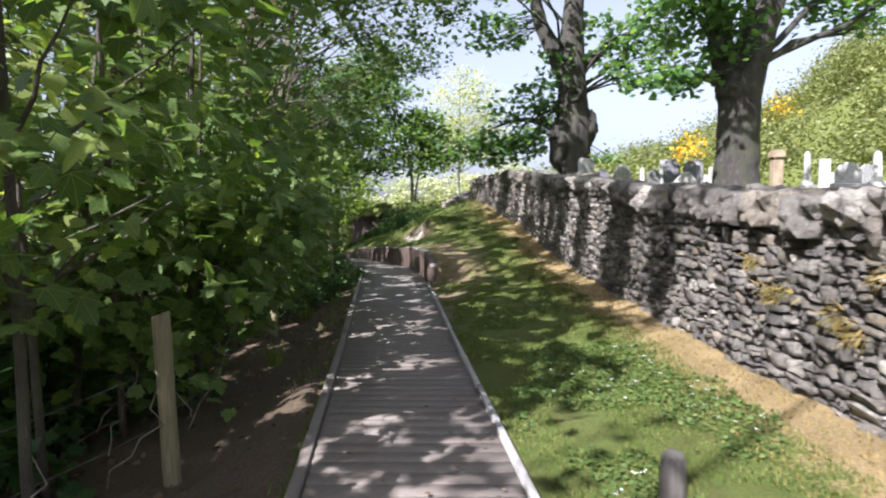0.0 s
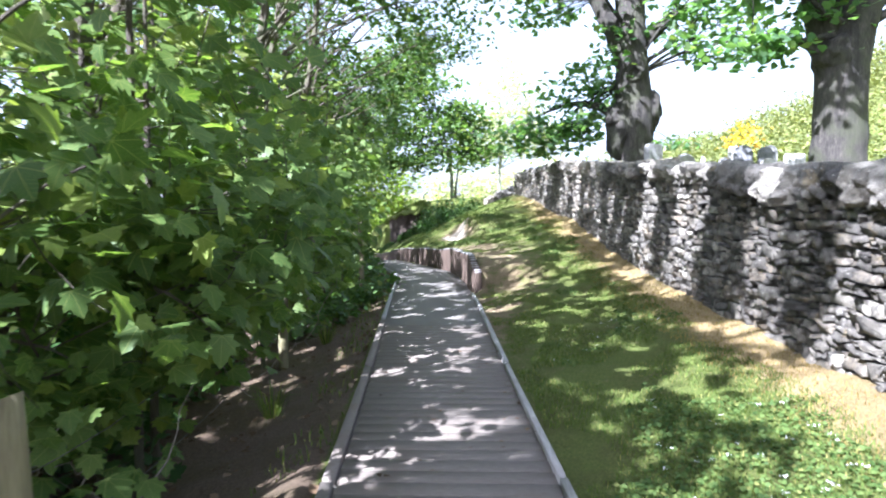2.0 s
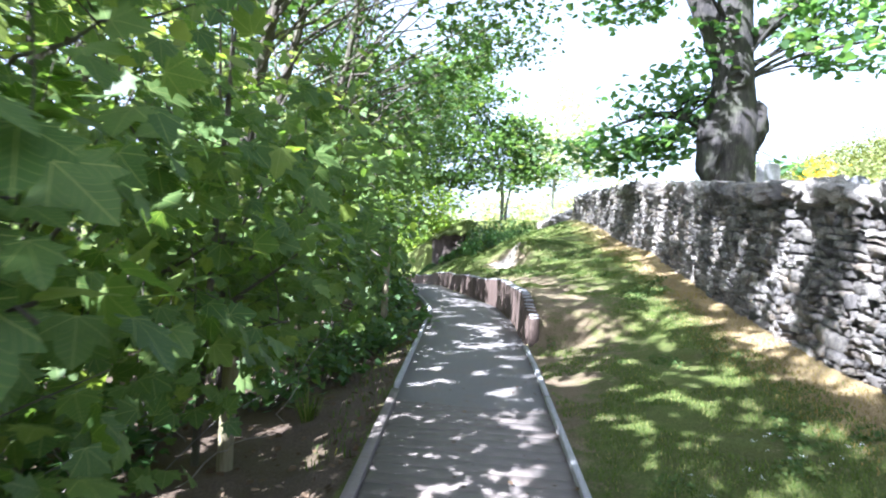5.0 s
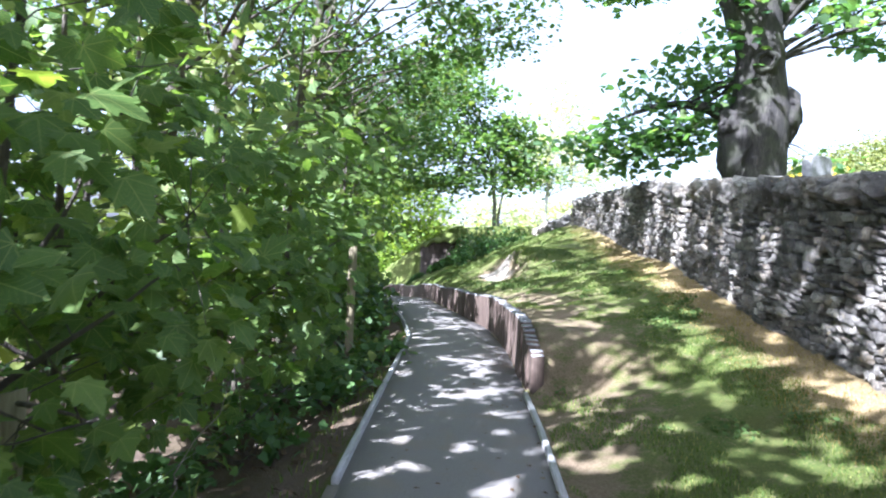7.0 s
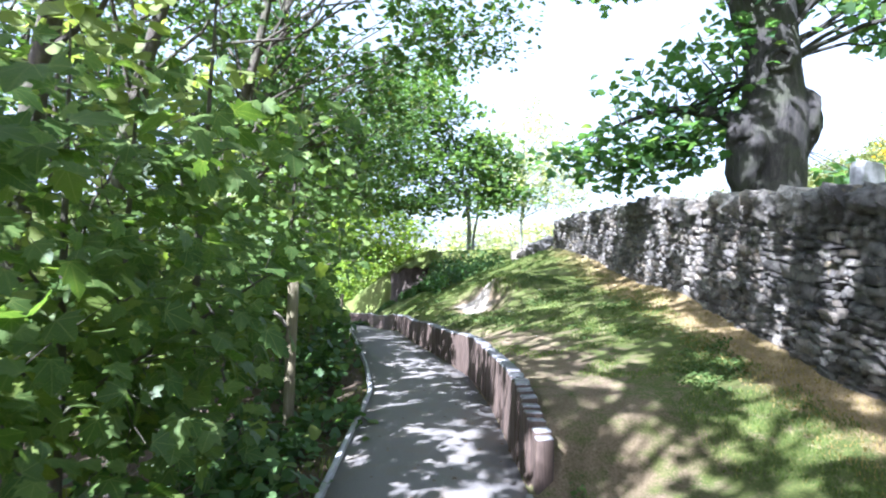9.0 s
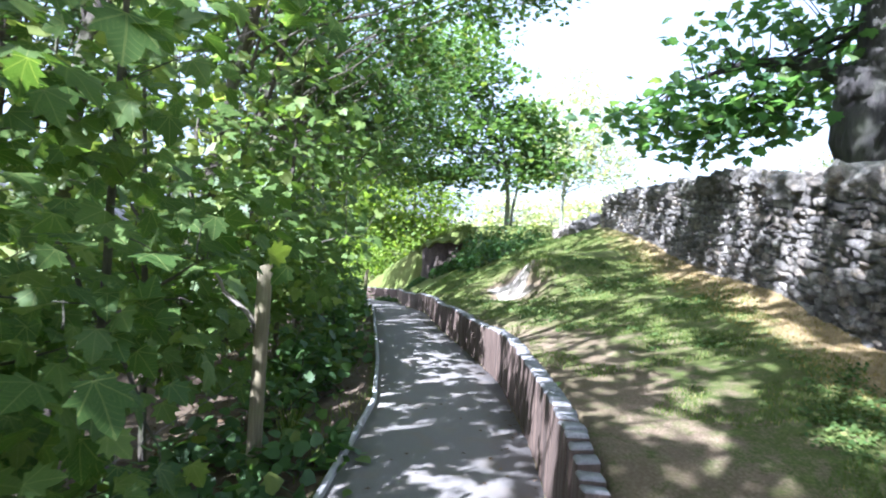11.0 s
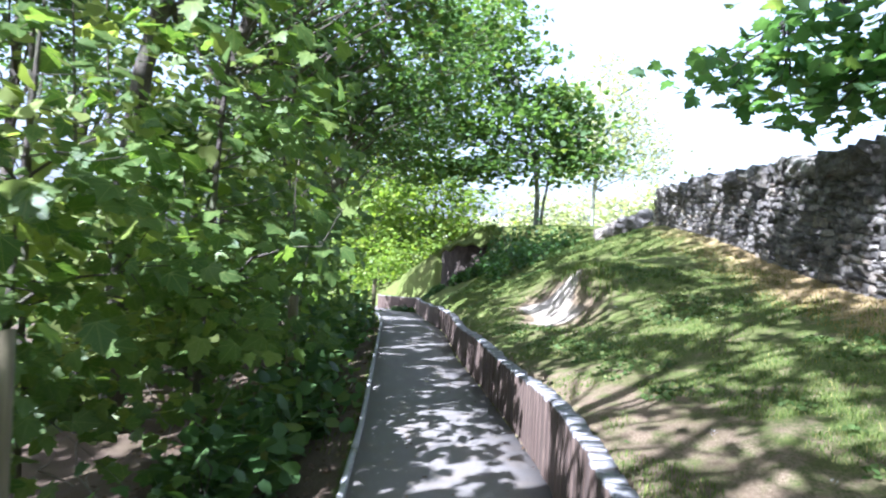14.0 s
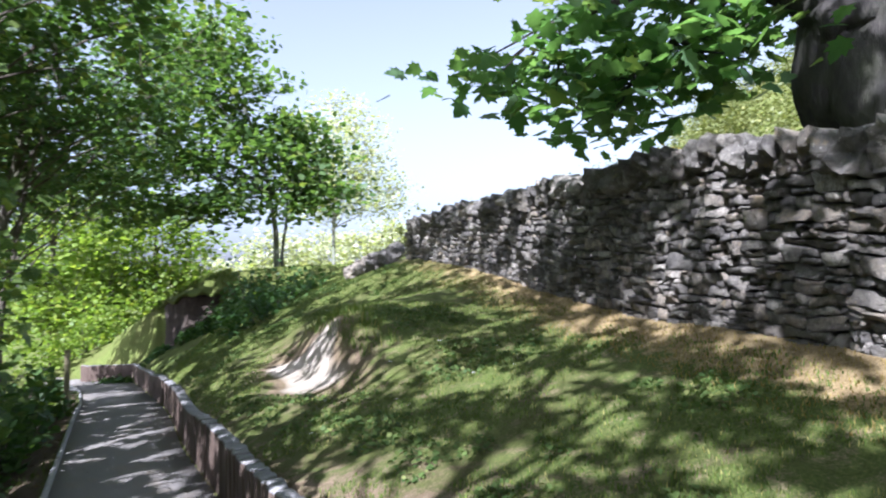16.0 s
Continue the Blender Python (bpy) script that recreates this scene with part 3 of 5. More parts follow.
for k, y in enumerate(np.arange(2.95, 13.0, 0.95)):
    sapling(float(LEFT(y)) - 1.25 - 0.35 * (k % 3) + rng.uniform(-.1, .1), float(y), rng.uniform(3.0, 4.4), 1.15, 2, 0.14, 48, 18)
for k, y in enumerate(np.arange(13.2, 24.0, 1.3)):
    sapling(float(LEFT(y)) - 1.3 - 0.4 * (k % 3), float(y), rng.uniform(3.4, 5.0), 1.3, 2, 0.14, 58, 18)
for k, y in enumerate(np.arange(3.4, 27.0, 1.5)):
    sapling(float(LEFT(y)) - 2.7 - 0.4 * (k % 3), float(y), rng.uniform(4.6, 6.2), 1.4, 1, 0.15, 44, 18)

for x, y, h in [(-2.55, 4.9, 5.0), (-2.95, 6.1, 5.4), (-2.3, 5.6, 4.6)]:
    sapling(x, y, h, 1.2, 2, 0.14, 54, 18)


def sunny(p):
    """False for leaves that would shade the open stretch of wall and grass near the start."""
    x, y, z = p[:, 0], p[:, 1], p[:, 2]
    s = (2.4 - x) / .62
    yl, zl = y + .8 * s, z - .95 * s
    on_wall = (zl > 0) & (zl < 2.1) & (yl < 6.3 + .3 * np.sin(zl * 5)) & (yl > -2)
    wave = np.sin(yl * 3.3 + .8 * np.sin(yl * 1.7) + zl * .9)
    on_wall |= (zl > 0) & (zl < 2.6) & (yl >= 6) & (yl < 12.5) & (wave > np.where(yl < 8.5, -.3, .15))
    on_wall |= (zl > 1.2) & (zl < 3.4) & (yl >= 15) & (yl < 25) & (wave > .45)
    g = (z - .2) / .95
    xg, yg = x + .62 * g, y + .8 * g
    on_grass = (xg > 1.55 + .25 * np.sin(yg * 4)) & (xg < 2.5) & (yg < 6.6) & (yg > -2)
    on_grass |= (xg > .4) & (xg < 1.8) & (yg > 4.5) & (yg < 10) & (np.sin(xg * 9 + yg * 2.3) * np.sin(yg * 5.1 - xg * 3.2) > .3)
    on_boards = (xg > -.8) & (xg < .9) & (yg < 4.5) & (yg > 1) & (np.sin(xg * 8 + yg * 3.1) * np.sin(yg * 6.3 - xg * 4) > .02)
    edge = np.zeros(len(p), bool)
    for px, lo, hi in ((-1.9, 3.6, 8.0), (-2.7, 12.3, 16.0)):
        s = (px - x) / .62
        ye, ze = y + .8 * s, z - .95 * s
        edge |= (s > .6) & (ze > .2) & (ze < 2.9) & (ye > lo) & (ye < hi) & (np.sin(ye * 5.1 + ze * 2.3) * np.sin(ze * 6.1 - ye * 1.9) > (-.8 if lo < 9 else .1))
    return ~(on_wall | on_grass | on_boards | edge)


def back_rules(p):
    return (p[:, 0] < .9) & sunny(p) & (p[:, 2] > ground_z(p[:, 0], p[:, 1]) + .3) & gaps(p, .34)


def bank_light(p):
    """Which leaves hang over the bank, and whether they leave it its flecks of sun."""
    g = (p[:, 2] - .95) / .95
    xg, yg = p[:, 0] + .62 * g, p[:, 1] + .8 * g
    over = (g > 1) & (xg > -1.6) & (xg < 2.2) & (yg > 12) & (yg < 26)
    fleck = np.zeros(len(p), bool)
    for k in np.nonzero(over)[0]:
        fleck[k] = noise.noise(Vector((xg[k] * 1.9, yg[k] * 1.5, 6.1))) + .45 * noise.noise(Vector((xg[k] * 4.6, yg[k] * 3.9, 2.3))) > .11
    return over, fleck


def tall_rules(p):
    over, fleck = bank_light(p)
    return (bound(p) | (p[:, 2] > PATH_Z(p[:, 1]) + 6.2)) & sunny(p) & (p[:, 0] < np.where((p[:, 1] > 13) & (p[:, 2] < 6.6), -1.0, .9)) & np.where(over, ~fleck, gaps(p, .12))


# taller thin trees further into the wood, their crowns reaching over the path
for k, (x, y, h, over) in enumerate([(-4.4, 2.2, 10, 1.2), (-5.2, 5.0, 10.5, 2.0), (-4.2, 7.8, 10, 2.0), (-5.6, 10.4, 11, 3.0), (-4.5, 13.0, 10.5, 2.6), (-5.4, 15.6, 11, 3.6), (-5.4, 18.4, 10.5, 3.4), (-6.6, 21.5, 10.5, 4.4), (-7.2, 23.6, 10, 4.6), (-6.9, 25.0, 9.5, 1.0),
                                     (-8.0, 28.5, 9.5, .5), (-9.4, 31.5, 9, .6), (-10.8, 29.0, 9, .6), (-6.7, 27.5, 9, 2.2), (-8.2, 30.8, 9, 2.6), (-9.2, 34.0, 9, 2.5), (-8.4, 8.5, 11, .5), (-8.7, 15.0, 11, .5), (-10.5, 22.0, 11, .5), (-10.6, 13.0, 10, .5), (-11.6, 17.5, 10, .5), (-12.6, 26.0, 10, .5), (-9.6, 19.0, 9, .5), (-10.8, 9.0, 10, .5)]):
    z = ground_at(x, y) - 0.05
    trunk = [(0, 0, 0, .13), (.05, 0, h * .3, .10), (over * .25, .1, h * .6, .07), (over * .4, .1, h * (1.15 if y < 23 and x > -7.5 else .95), .02)]
    zo = float(PATH_Z(y)) + 5.5
    blobs = [((min(x + over, -1.6), y, zo), (2.0, 1.7, .75)), ((min(x + over + .8, -1.5), y + .6, zo + 2.0), (1.7, 1.7, .6)), ]
    # extra crown clumps, mostly out of view, added to shade path, bank and wall
    if 4 < y < 12 and x > -7:
        blobs.append(((x - .1, y, zo + .7), (1.6, 1.5, .7)))
    if 7 < y < 20 and x > -7:
        blobs.append(((-3.6, y, 8.2), (1.9, 1.7, .6)))
    if 9 < y < 20:
        blobs.append(((.1, y + 1, zo + 2.7), (1.1, 1.5, .45)))
    if y < 23 and x > -7.5:
        blobs.append(((-3.2, y, zo + 5.7), (1.9, 1.6, .9)))
    if y > 14:
        blobs.append(((x + .1, y, z + h * .9), (1.5, 1.5, h * .1)))
        blobs.append(((x + .3, y, z + h * .62), (1.6, 1.6, h * .13)))
    tree("woodland_tree", (x, y, z), trunk, blobs, 300, 30, 0.17, 1 if y < 6 else 0, bark_thin, leaf_far, "slender dark-trunked tree with a thin leafy crown", "tree", "trees of the wood", 0.34, tall_rules, 0.03, 18)

# unseen trees of the wood, added behind the start of the path to shade it
for k, (x, y, h) in enumerate([(-5.6, -1.6, 9.5), (-6.8, -4.6, 10.5), (-8.0, -1.0, 11), (-9.0, -7.5, 12), (-4.6, -.2, 6.5), (-5.0, 1.2, 9)]):
    z = ground_at(x, y) - 0.05
    trunk = [(0, 0, 0, .17), (.05, 0, h * .35, .13), (.2, .1, h * .7, .08), (.3, .1, h * .95, .02)]
    blobs = [((x + .6, y, z + h * .70), (2.2, 2.2, h * .22)), ((x - .2, y, z + h * .45), (1.6, 1.6, h * .12)), ((-3.3, y, 11.0), (1.9, 1.7, .9))]
    tree("woodland_tree", (x, y, z), trunk, blobs, 250, 26, 0.2, 0, bark_thin, leaf_far, "slender dark-trunked tree with a thin leafy crown", "tree", "trees of the wood", 0.45, back_rules, 0.05, 14)

# the two old sycamores behind the wall
def burl(root, loc, size, seed, bark):
    """A swelling of bark on an old trunk."""
    bm = bmesh.new()
    bmesh.ops.create_icosphere(bm, subdivisions=3, radius=1)
    for vv in bm.verts:
        p = vv.co.normalized()
        vv.co = Vector(size) * (1 + .4 * noise.noise(p * 1.7 + Vector((seed, 0, 0))) + .22 * noise.noise(p * 4.5 + Vector((0, seed, 0))) + .1 * noise.noise(p * 11 + Vector((0, 0, seed))))
        vv.co = Vector((vv.co.x * p.x, vv.co.y * p.y, vv.co.z * p.z))
    ob = part("burl", bm, bark, root, "rounded swelling of bark", True)
    ob.location = loc
    return ob


def knot_hole(root, loc, r, turn, bark):
    """A healed branch scar: a raised collar of bark round a dark hollow."""
    n, rings = 18, [(1.45, .0), (1.4, .07), (1.15, .12), (.9, .11), (.72, .05), (.6, -.1), (.3, -.16)]
    v = []
    for k in range(n):
        a = 2 * math.pi * k / n
        w = 1 + .12 * math.sin(2 * a + 1) + .08 * math.sin(5 * a)
        for rr, out in rings:
            v.append((math.cos(a) * rr * r * w, -out * (.8 + .2 * w), math.sin(a) * rr * r * 1.1 * w))
    m = len(rings)
    q = np.array([(k * m + i, ((k + 1) % n) * m + i, ((k + 1) % n) * m + i + 1, k * m + i + 1) for k in range(n) for i in range(m - 1)])
    cap = np.array([[k * m + m - 1 for k in range(n)]])
    me = mesh_of("knot_hole", v, [q, cap], bark, True)
    me.materials.append(hollow_mat)
    for f in me.polygons:
        if len(f.vertices) > 4 or f.index % (m - 1) >= 4:
            f.material_index = 1
    ob = piece("knot_hole", me, root, "healed knot with a dark hollow")
    ob.location, ob.rotation_euler = loc, (0, 0, turn)


z = ground_at(3.9, 18.7) - 0.1
# the last crown clump, above the view, is added to shade trunk and wall
syc = tree("old_sycamore", (3.9, 18.7, z), [(0, 0, 0, .62), (.02, 0, .5, .5), (.02, 0, 1.0, .47), (-.02, 0, 1.7, .52), (0, 0, 2.1, .53), (-.03, 0, 2.6, .46), (-.08, 0, 3.3, .42), (-.1, 0, 4.2, .4), (-.05, 0, 5.2, .33), (.1, .2, 7.5, .2), (.2, .3, 9.8, .04)],
     [((2.6, 18.4, z + 8.7), (4.2, 3.6, 1.8)), ((1.6, 19.7, 4.0), (1.35, .9, .45)), ((2.0, 19.5, 4.9), (.7, .7, .35)), ((2.3, 19.5, 4.25), (1.0, .8, .45)), ((2.2, 19.6, 3.55), (.9, .7, .28)), ((1.6, 19.6, 3.6), (1.0, .7, .35)), ((2.6, 19.3, 3.9), (.8, .6, .5)), ((3.0, 19.0, 5.2), (.8, .9, .8)), ((2.9, 19.3, 4.5), (.9, .7, .5)), ((3.3, 18.2, 5.9), (.4, .35, .8)), ((1.5, 19.4, 7.3), (1.2, 1.2, .5)),
      ((6.1, 18.2, 5.8), (1.3, 1.6, .7)), ((5.3, 18.4, 6.9), (1.5, 1.4, .7)), ((4.75, 18.3, 3.35), (.3, .3, .25)), ((2.0, 16.4, 7.9), (1.3, 1.2, .6))],
     380, 15, 0.17, 2, bark_old, leaf_syc_hazy, "old gnarled sycamore with a burred trunk behind the wall", "tree", "old sycamores", 0.28, lambda p: p[:, 2] > 3.15, 0.05, 14, .5,
     [[(-.1, 0, 3.1, .3), (-.45, 0, 4.1, .26), (-1.0, .05, 5.1, .22), (-1.3, .1, 6.6, .15), (-1.5, .1, 8.6, .05)], [(-.25, .1, 1.9, .2), (-.8, .3, 2.35, .12), (-1.6, .7, 2.5, .06), (-2.6, 1.0, 2.15, .02)], [(.25, 0, 3.9, .18), (.9, -.1, 4.5, .14), (1.9, -.2, 5.0, .06), (2.6, -.3, 5.1, .02)]])
burl(syc, (-.34, -.05, 1.55), (.40, .42, .75), 1.3, bark_old)
burl(syc, (-.5, -.1, 1.95), (.26, .3, .28), 9.2, bark_old)
burl(syc, (-.22, -.25, 2.3), (.26, .24, .34), 4.1, bark_old)
burl(syc, (.42, -.05, 2.15), (.24, .3, .5), 7.7, bark_old)
knot_hole(syc, (-.08, -.4, 3.0), .15, -.1, bark_old)
z = ground_at(6.85, 14.6) - 0.1
syc = tree("old_sycamore", (6.85, 14.6, z), [(0, 0, 0, .6), (0, 0, .7, .49), (.02, 0, 2.0, .46), (.05, 0, 2.7, .49), (.28, .05, 3.3, .42), (.52, .1, 4.2, .41), (.75, .15, 4.9, .42), (1.1, .2, 7, .28), (1.3, .3, 10.5, .05)],
     [((7.4, 14.8, z + 8.3), (3.6, 3.6, 2.0)), ((5.6, 14.2, z + 4.6), (1.1, 1.2, .8)), ((9.6, 14.8, z + 5.0), (1.4, 1.8, .9)), ((5.3, 14.0, z + 2.75), (.8, .6, .22)), ((6.3, 14.1, z + 3.9), (.5, .4, .7)), ((4.4, 11.4, 8.6), (1.8, 1.6, .8))],
     330, 24, 0.16, 1, bark_old, leaf_syc_hazy, "old sycamore with a stout forked trunk behind the wall", "tree", "old sycamores", 0.36, lambda p: p[:, 2] > 4.1, 0.1, 16, .5,
     [[(-.08, 0, 2.3, .34), (-.32, 0, 3.3, .3), (-.55, 0, 4.7, .26), (-.95, .1, 7.2, .15), (-1.2, 0, 9.4, .04)], [(.9, .1, 4.9, .26), (1.5, .1, 6.2, .2), (2.3, .1, 8.0, .08)], [(-.3, -.1, 2.7, .13), (-1.0, -.4, 3.0, .06), (-1.9, -.6, 2.9, .02)]])
burl(syc, (-.22, -.18, 2.75), (.33, .36, .35), 2.2, bark_old)

# the young tree on the mound and pale trees in the distance
z = ground_at(-1.8, 36.7) - 0.05
tree("young_sycamore", (-1.8, 36.7, z), [(0, 0, 0, .11), (0, 0, 1.5, .09), (-.4, 0, 4, .07), (-1.3, 0, 6.5, .05), (-2.4, 0, 8.6, .015)],
     [((-2.7, 36.3, z + 3.3), (2.7, 2.4, 1.4)), ((-5.4, 35.8, z + 5.4), (2.8, 2.4, 2.0)), ((.1, 36.2, z + 2.6), (1.2, 1.3, .5)), ((-.6, 36.0, z + 3.6), (1.2, 1.4, .7)), ((-1.6, 36.2, z + 4.8), (1.5, 1.6, .8)), ((-3.0, 36, z + 6.1), (1.8, 1.7, .9)), ((-4.3, 35.9, z + 7.6), (1.9, 1.8, 1.0)), ((-6.2, 35.8, z + 3.0), (2.4, 2.2, 1.8)), ((-.9, 35.6, z + 2.0), (1.2, 1.1, .4)), ((-3.8, 35.4, z + 2.0), (1.3, 1.2, .5))],
     380, 30, 0.2, 1, bark_grey, leaf_young, "young twin-stemmed sycamore standing on the grassy mound", "tree", "", 0.5, None, 0.04, 24)
stem = bpy.data.objects["young_sycamore"]
piece("second_stem", mesh_of("second_stem", *tube(wavy((.16, .05, 0), (.5, 0, 4.2), 9, .04), np.linspace(.07, .02, 9), 9), bark_grey, True), stem)
for x, y, h in [(-8.5, 50, 8), (-12, 46, 10), (-18, 47, 11), (-14, 55, 11)]:
    z = ground_at(x, y) - 0.1
    tree("sunlit_tree", (x, y, z), [(0, 0, 0, .16), (0, 0, h * .5, .1), (.2, 0, h * .95, .02)], [((x, y, z + h * .6), (3.4, 3.0, h * .36)), ((x + .8, y, z + h * .3), (2.8, 2.6, h * .2))],
         200, 30, 0.32, 0, bark_thin, leaf_lime, "sunlit yellow-green tree beyond the bend of the path", "tree", "trees beyond the bend", 0.7, None, 0.06, 10)
z = ground_at(1.5, 62) - 0.1
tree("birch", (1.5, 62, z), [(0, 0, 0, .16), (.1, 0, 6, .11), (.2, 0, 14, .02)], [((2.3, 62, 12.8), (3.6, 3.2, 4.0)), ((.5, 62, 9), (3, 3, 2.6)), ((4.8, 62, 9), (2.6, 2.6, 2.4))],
     420, 16, 0.3, 0, bark_grey, leaf_pale_haze, "tall pale airy birch far beyond the wall", "tree", "", 0.7, None, 0.05, 14)

# far trees, with haze put into their whitened leaf colour
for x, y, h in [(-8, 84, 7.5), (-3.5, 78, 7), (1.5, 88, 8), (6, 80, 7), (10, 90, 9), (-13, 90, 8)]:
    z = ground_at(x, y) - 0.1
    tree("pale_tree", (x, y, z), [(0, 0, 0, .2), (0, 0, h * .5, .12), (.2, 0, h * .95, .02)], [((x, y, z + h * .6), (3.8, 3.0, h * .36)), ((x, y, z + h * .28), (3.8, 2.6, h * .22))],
         110, 22, 0.5, 0, bark_grey, leaf_pale_haze, "far tree beyond the end of the wall, its leaves coloured pale for haze", "tree", "trees beyond the wall", 0.8, None, 0.06, 8)

# woods on the hillside, far off
pts, gorse = [], []
for k in range(400):
    th, r = radians(rng.uniform(9, 75)), rng.uniform(62, 135)
    x, y = r * math.sin(th), 7 + r * math.cos(th)
    s = rng.uniform(2.4, 4.4)
    m = 420
    c = rng.normal(0, 1, (m, 3))
    c /= np.linalg.norm(c, axis=1, keepdims=True)
    c = c * (rng.uniform(.6, 1, (m, 1))) * (s, s, s * .9) * (1 + .25 * rng.normal(0, 1, (m, 1)))
    pts.append(c + (x, y, ground_at(x, y) + s * .6))
for th, r, w in [(22.8, 84, 1.3), (23.4, 90, 1.8), (23.9, 80, 1.1), (30.5, 95, 1.5)]:
    x, y = r * math.sin(radians(th)), 7 + r * math.cos(radians(th))
    c = rng.normal(0, .6, (240, 3)) * (w, w, w)
    gorse.append(c + (x, y, ground_at(x, y) + 4.2))
pts = np.concatenate(pts)
v, f = leaf_cloud(pts, rng.uniform(.26, .55, len(pts)), 0, 0.7)
tagged(new("hillside_woods", mesh_of("hillside_woods", v, f, leaf_hill)), "sunlit woods covering the hillside beyond the graveyard", "woods", kind="stuff")
gorse = np.concatenate(gorse)
v, f = leaf_cloud(gorse, rng.uniform(.3, .6, len(gorse)), 0, 0.7)
tagged(new("gorse_bushes", mesh_of("gorse_bushes", v, f, leaf_gorse)), "bright yellow flowering gorse on the hillside", "bush", kind="stuff")


def bush(x, y, r, h, n, leaf, mat, label, fine=0, group="bushes on the bank"):
    z = ground_at(x, y)
    root = thing("bush", (x, y, z), label, "bush", group)
    d = rng.normal(0, 1, (n, 3))
    d /= np.linalg.norm(d, axis=1, keepdims=True)
    p = d * rng.uniform(.3, 1, (n, 1)) ** .5 * (r, r, h) * (1 + .2 * rng.normal(0, 1, (n, 1)))
    p[:, 2] = np.abs(p[:, 2])
    gz = ground_z(p[:, 0] + x, p[:, 1] + y) - z
    p[:, 2] = gz + p[:, 2] + 0.03
    v, f = leaf_cloud(p, leaf * rng.uniform(.6, 1.2, n), fine, .6)
    piece("foliage", mesh_of("foliage", v, f, mat), root)
    st = [tube(wavy((0, 0, -.05), q, 5, .03), np.linspace(.012, .004, 5), 4) for q in p[rng.choice(n, 14, replace=False)]]
    v, f = joined(st)
    tagged(piece("stem", mesh_of("stem", v, f, bark_thin), root), kind="stuff")
    return root


for x, y, r, h in [(-1.9, 27.8, .8, .4), (-1.5, 29.6, 1.0, .5), (-2.3, 31.2, 1.1, .5), (-2.4, 32.6, .9, .5), (-1.0, 31.8, 1.0, .45), (-3.0, 33.6, .7, .5), (-6.4, 35.4, .5, .3), (-2.0, 33.2, .9, .5), (-2.5, 33.2, .9, 1.0), (-2.5, 32.3, .75, .8), (-2.3, 32.8, .7, .5), (-3.25, 33.2, .6, .75), (-3.6, 33.5, .5, .5), (-4.3, 33.7, .5, .22), (-4.9, 34.0, .45, .2)]:
    bush(x + rng.normal(0, .15), y, r * rng.uniform(.7, 1.1), h * rng.uniform(.6, 1.5), 380, .13, leaf_bush, "low dark green bramble bush on the bank")
for x, y, r, h in [(-9.2, 41.5, 1.5, 2.2), (-11.2, 40.0, 1.8, 2.6), (-8.0, 45.5, 1.7, 2.2), (-12.5, 36.5, 1.6, 2.4), (-10.2, 44.5, 1.8, 3.0)]:
    bush(x, y, r, h, 800, .22, leaf_lime, "sunlit yellow-green bush beyond the bend of the path", 0, "bushes beyond the bend")
# the cut in the mound's face, its soil darkened for shade, with turf overhanging it
cut_bank = thing("earth_cut", (-4.25, 34.4, .4), "undercut bank of bare soil, darkened for shade, beneath overhanging turf", "bank", "", "structure")
cx = np.linspace(-5.45, -2.95, 46)
lip = 1.58 + .42 * (cx + 5.45) / 2.5 - .12 * step(.36, .5, np.abs(cx + 4.2) / 2.5) + .06 * np.sin(cx * 4.1) + .04 * np.sin(cx * 11)
cy = MOUND_FACE(cx) + .42 + .6 * step(.3, .5, np.abs(cx + 4.2) / 2.5)
face_v, turf_v = [], []
for a, yb, zl in zip(cx, cy, lip):
    z0 = ground_at(a, yb - .25) - .1
    for t in np.linspace(0, 1, 12):
        face_v.append((a + 4.25, yb - 34.4 + .16 * math.sin(t * 2.6) * (1 if t > .2 else .5) - .12 * (1 - t) + .13 * noise.noise(Vector((a * 2.3, t * 2.2, 3))) + .05 * noise.noise(Vector((a * 8, t * 9, 7))), z0 + (zl - z0) * t - .4))
    for dy, dz in ((.16, -.05), (-.02, -.07), (-.16, -.03), (-.14, .03), (.1, .07), (.5, .14), (1.0, .2), (1.7, .22)):
        drop = .09 * noise.noise(Vector((a * 5, dy * 3, 1)))
        turf_v.append((a + 4.25, yb + dy - 34.4 + .06 * noise.noise(Vector((a * 6, dz * 9, 5))), max(zl + dz + drop, ground_at(a, yb + dy) + .02 if dy > .4 else -9) - .4))


def lattice(n, m):
    k = np.arange(n * m).reshape(n, m)
    return np.stack([k[:-1, :-1], k[1:, :-1], k[1:, 1:], k[:-1, 1:]], -1).reshape(-1, 4)


piece("soil_face", mesh_of("soil_face", face_v, lattice(46, 12), shaded_soil_mat, True), cut_bank, "crumbling brown soil face, darkened for shade")
piece("turf_lip", mesh_of("turf_lip", turf_v, lattice(46, 8), ground_mat, True), cut_bank, "overhanging edge of green turf")

# undergrowth at the foot of the wood
for y in [v for v in np.arange(2.0, 26, 0.9) if not 12 < v < 14.6]:
    x = float(LEFT(y)) - (rng.uniform(1.5, 2.3) if y < 10 else rng.uniform(.75, 1.3))
    bush(x, float(y), rng.uniform(.35, .6), rng.uniform(.3, .6), 150, .10, leaf_bush if y < 10 else leaf_far, "dark green undergrowth at the foot of the wood", 2 if y < 18 else 0, "undergrowth")
for x, y in [(-2.2, 12.3), (-2.75, 12.9), (-3.05, 13.6), (-2.35, 13.3), (-3.1, 14.5), (-2.25, 14.2), (-3.4, 12.4)]:
    bush(x, y, rng.uniform(.35, .5), rng.uniform(.2, .32), 170, .10, leaf_far, "low leafy green undergrowth round the fence post", 1, "undergrowth")
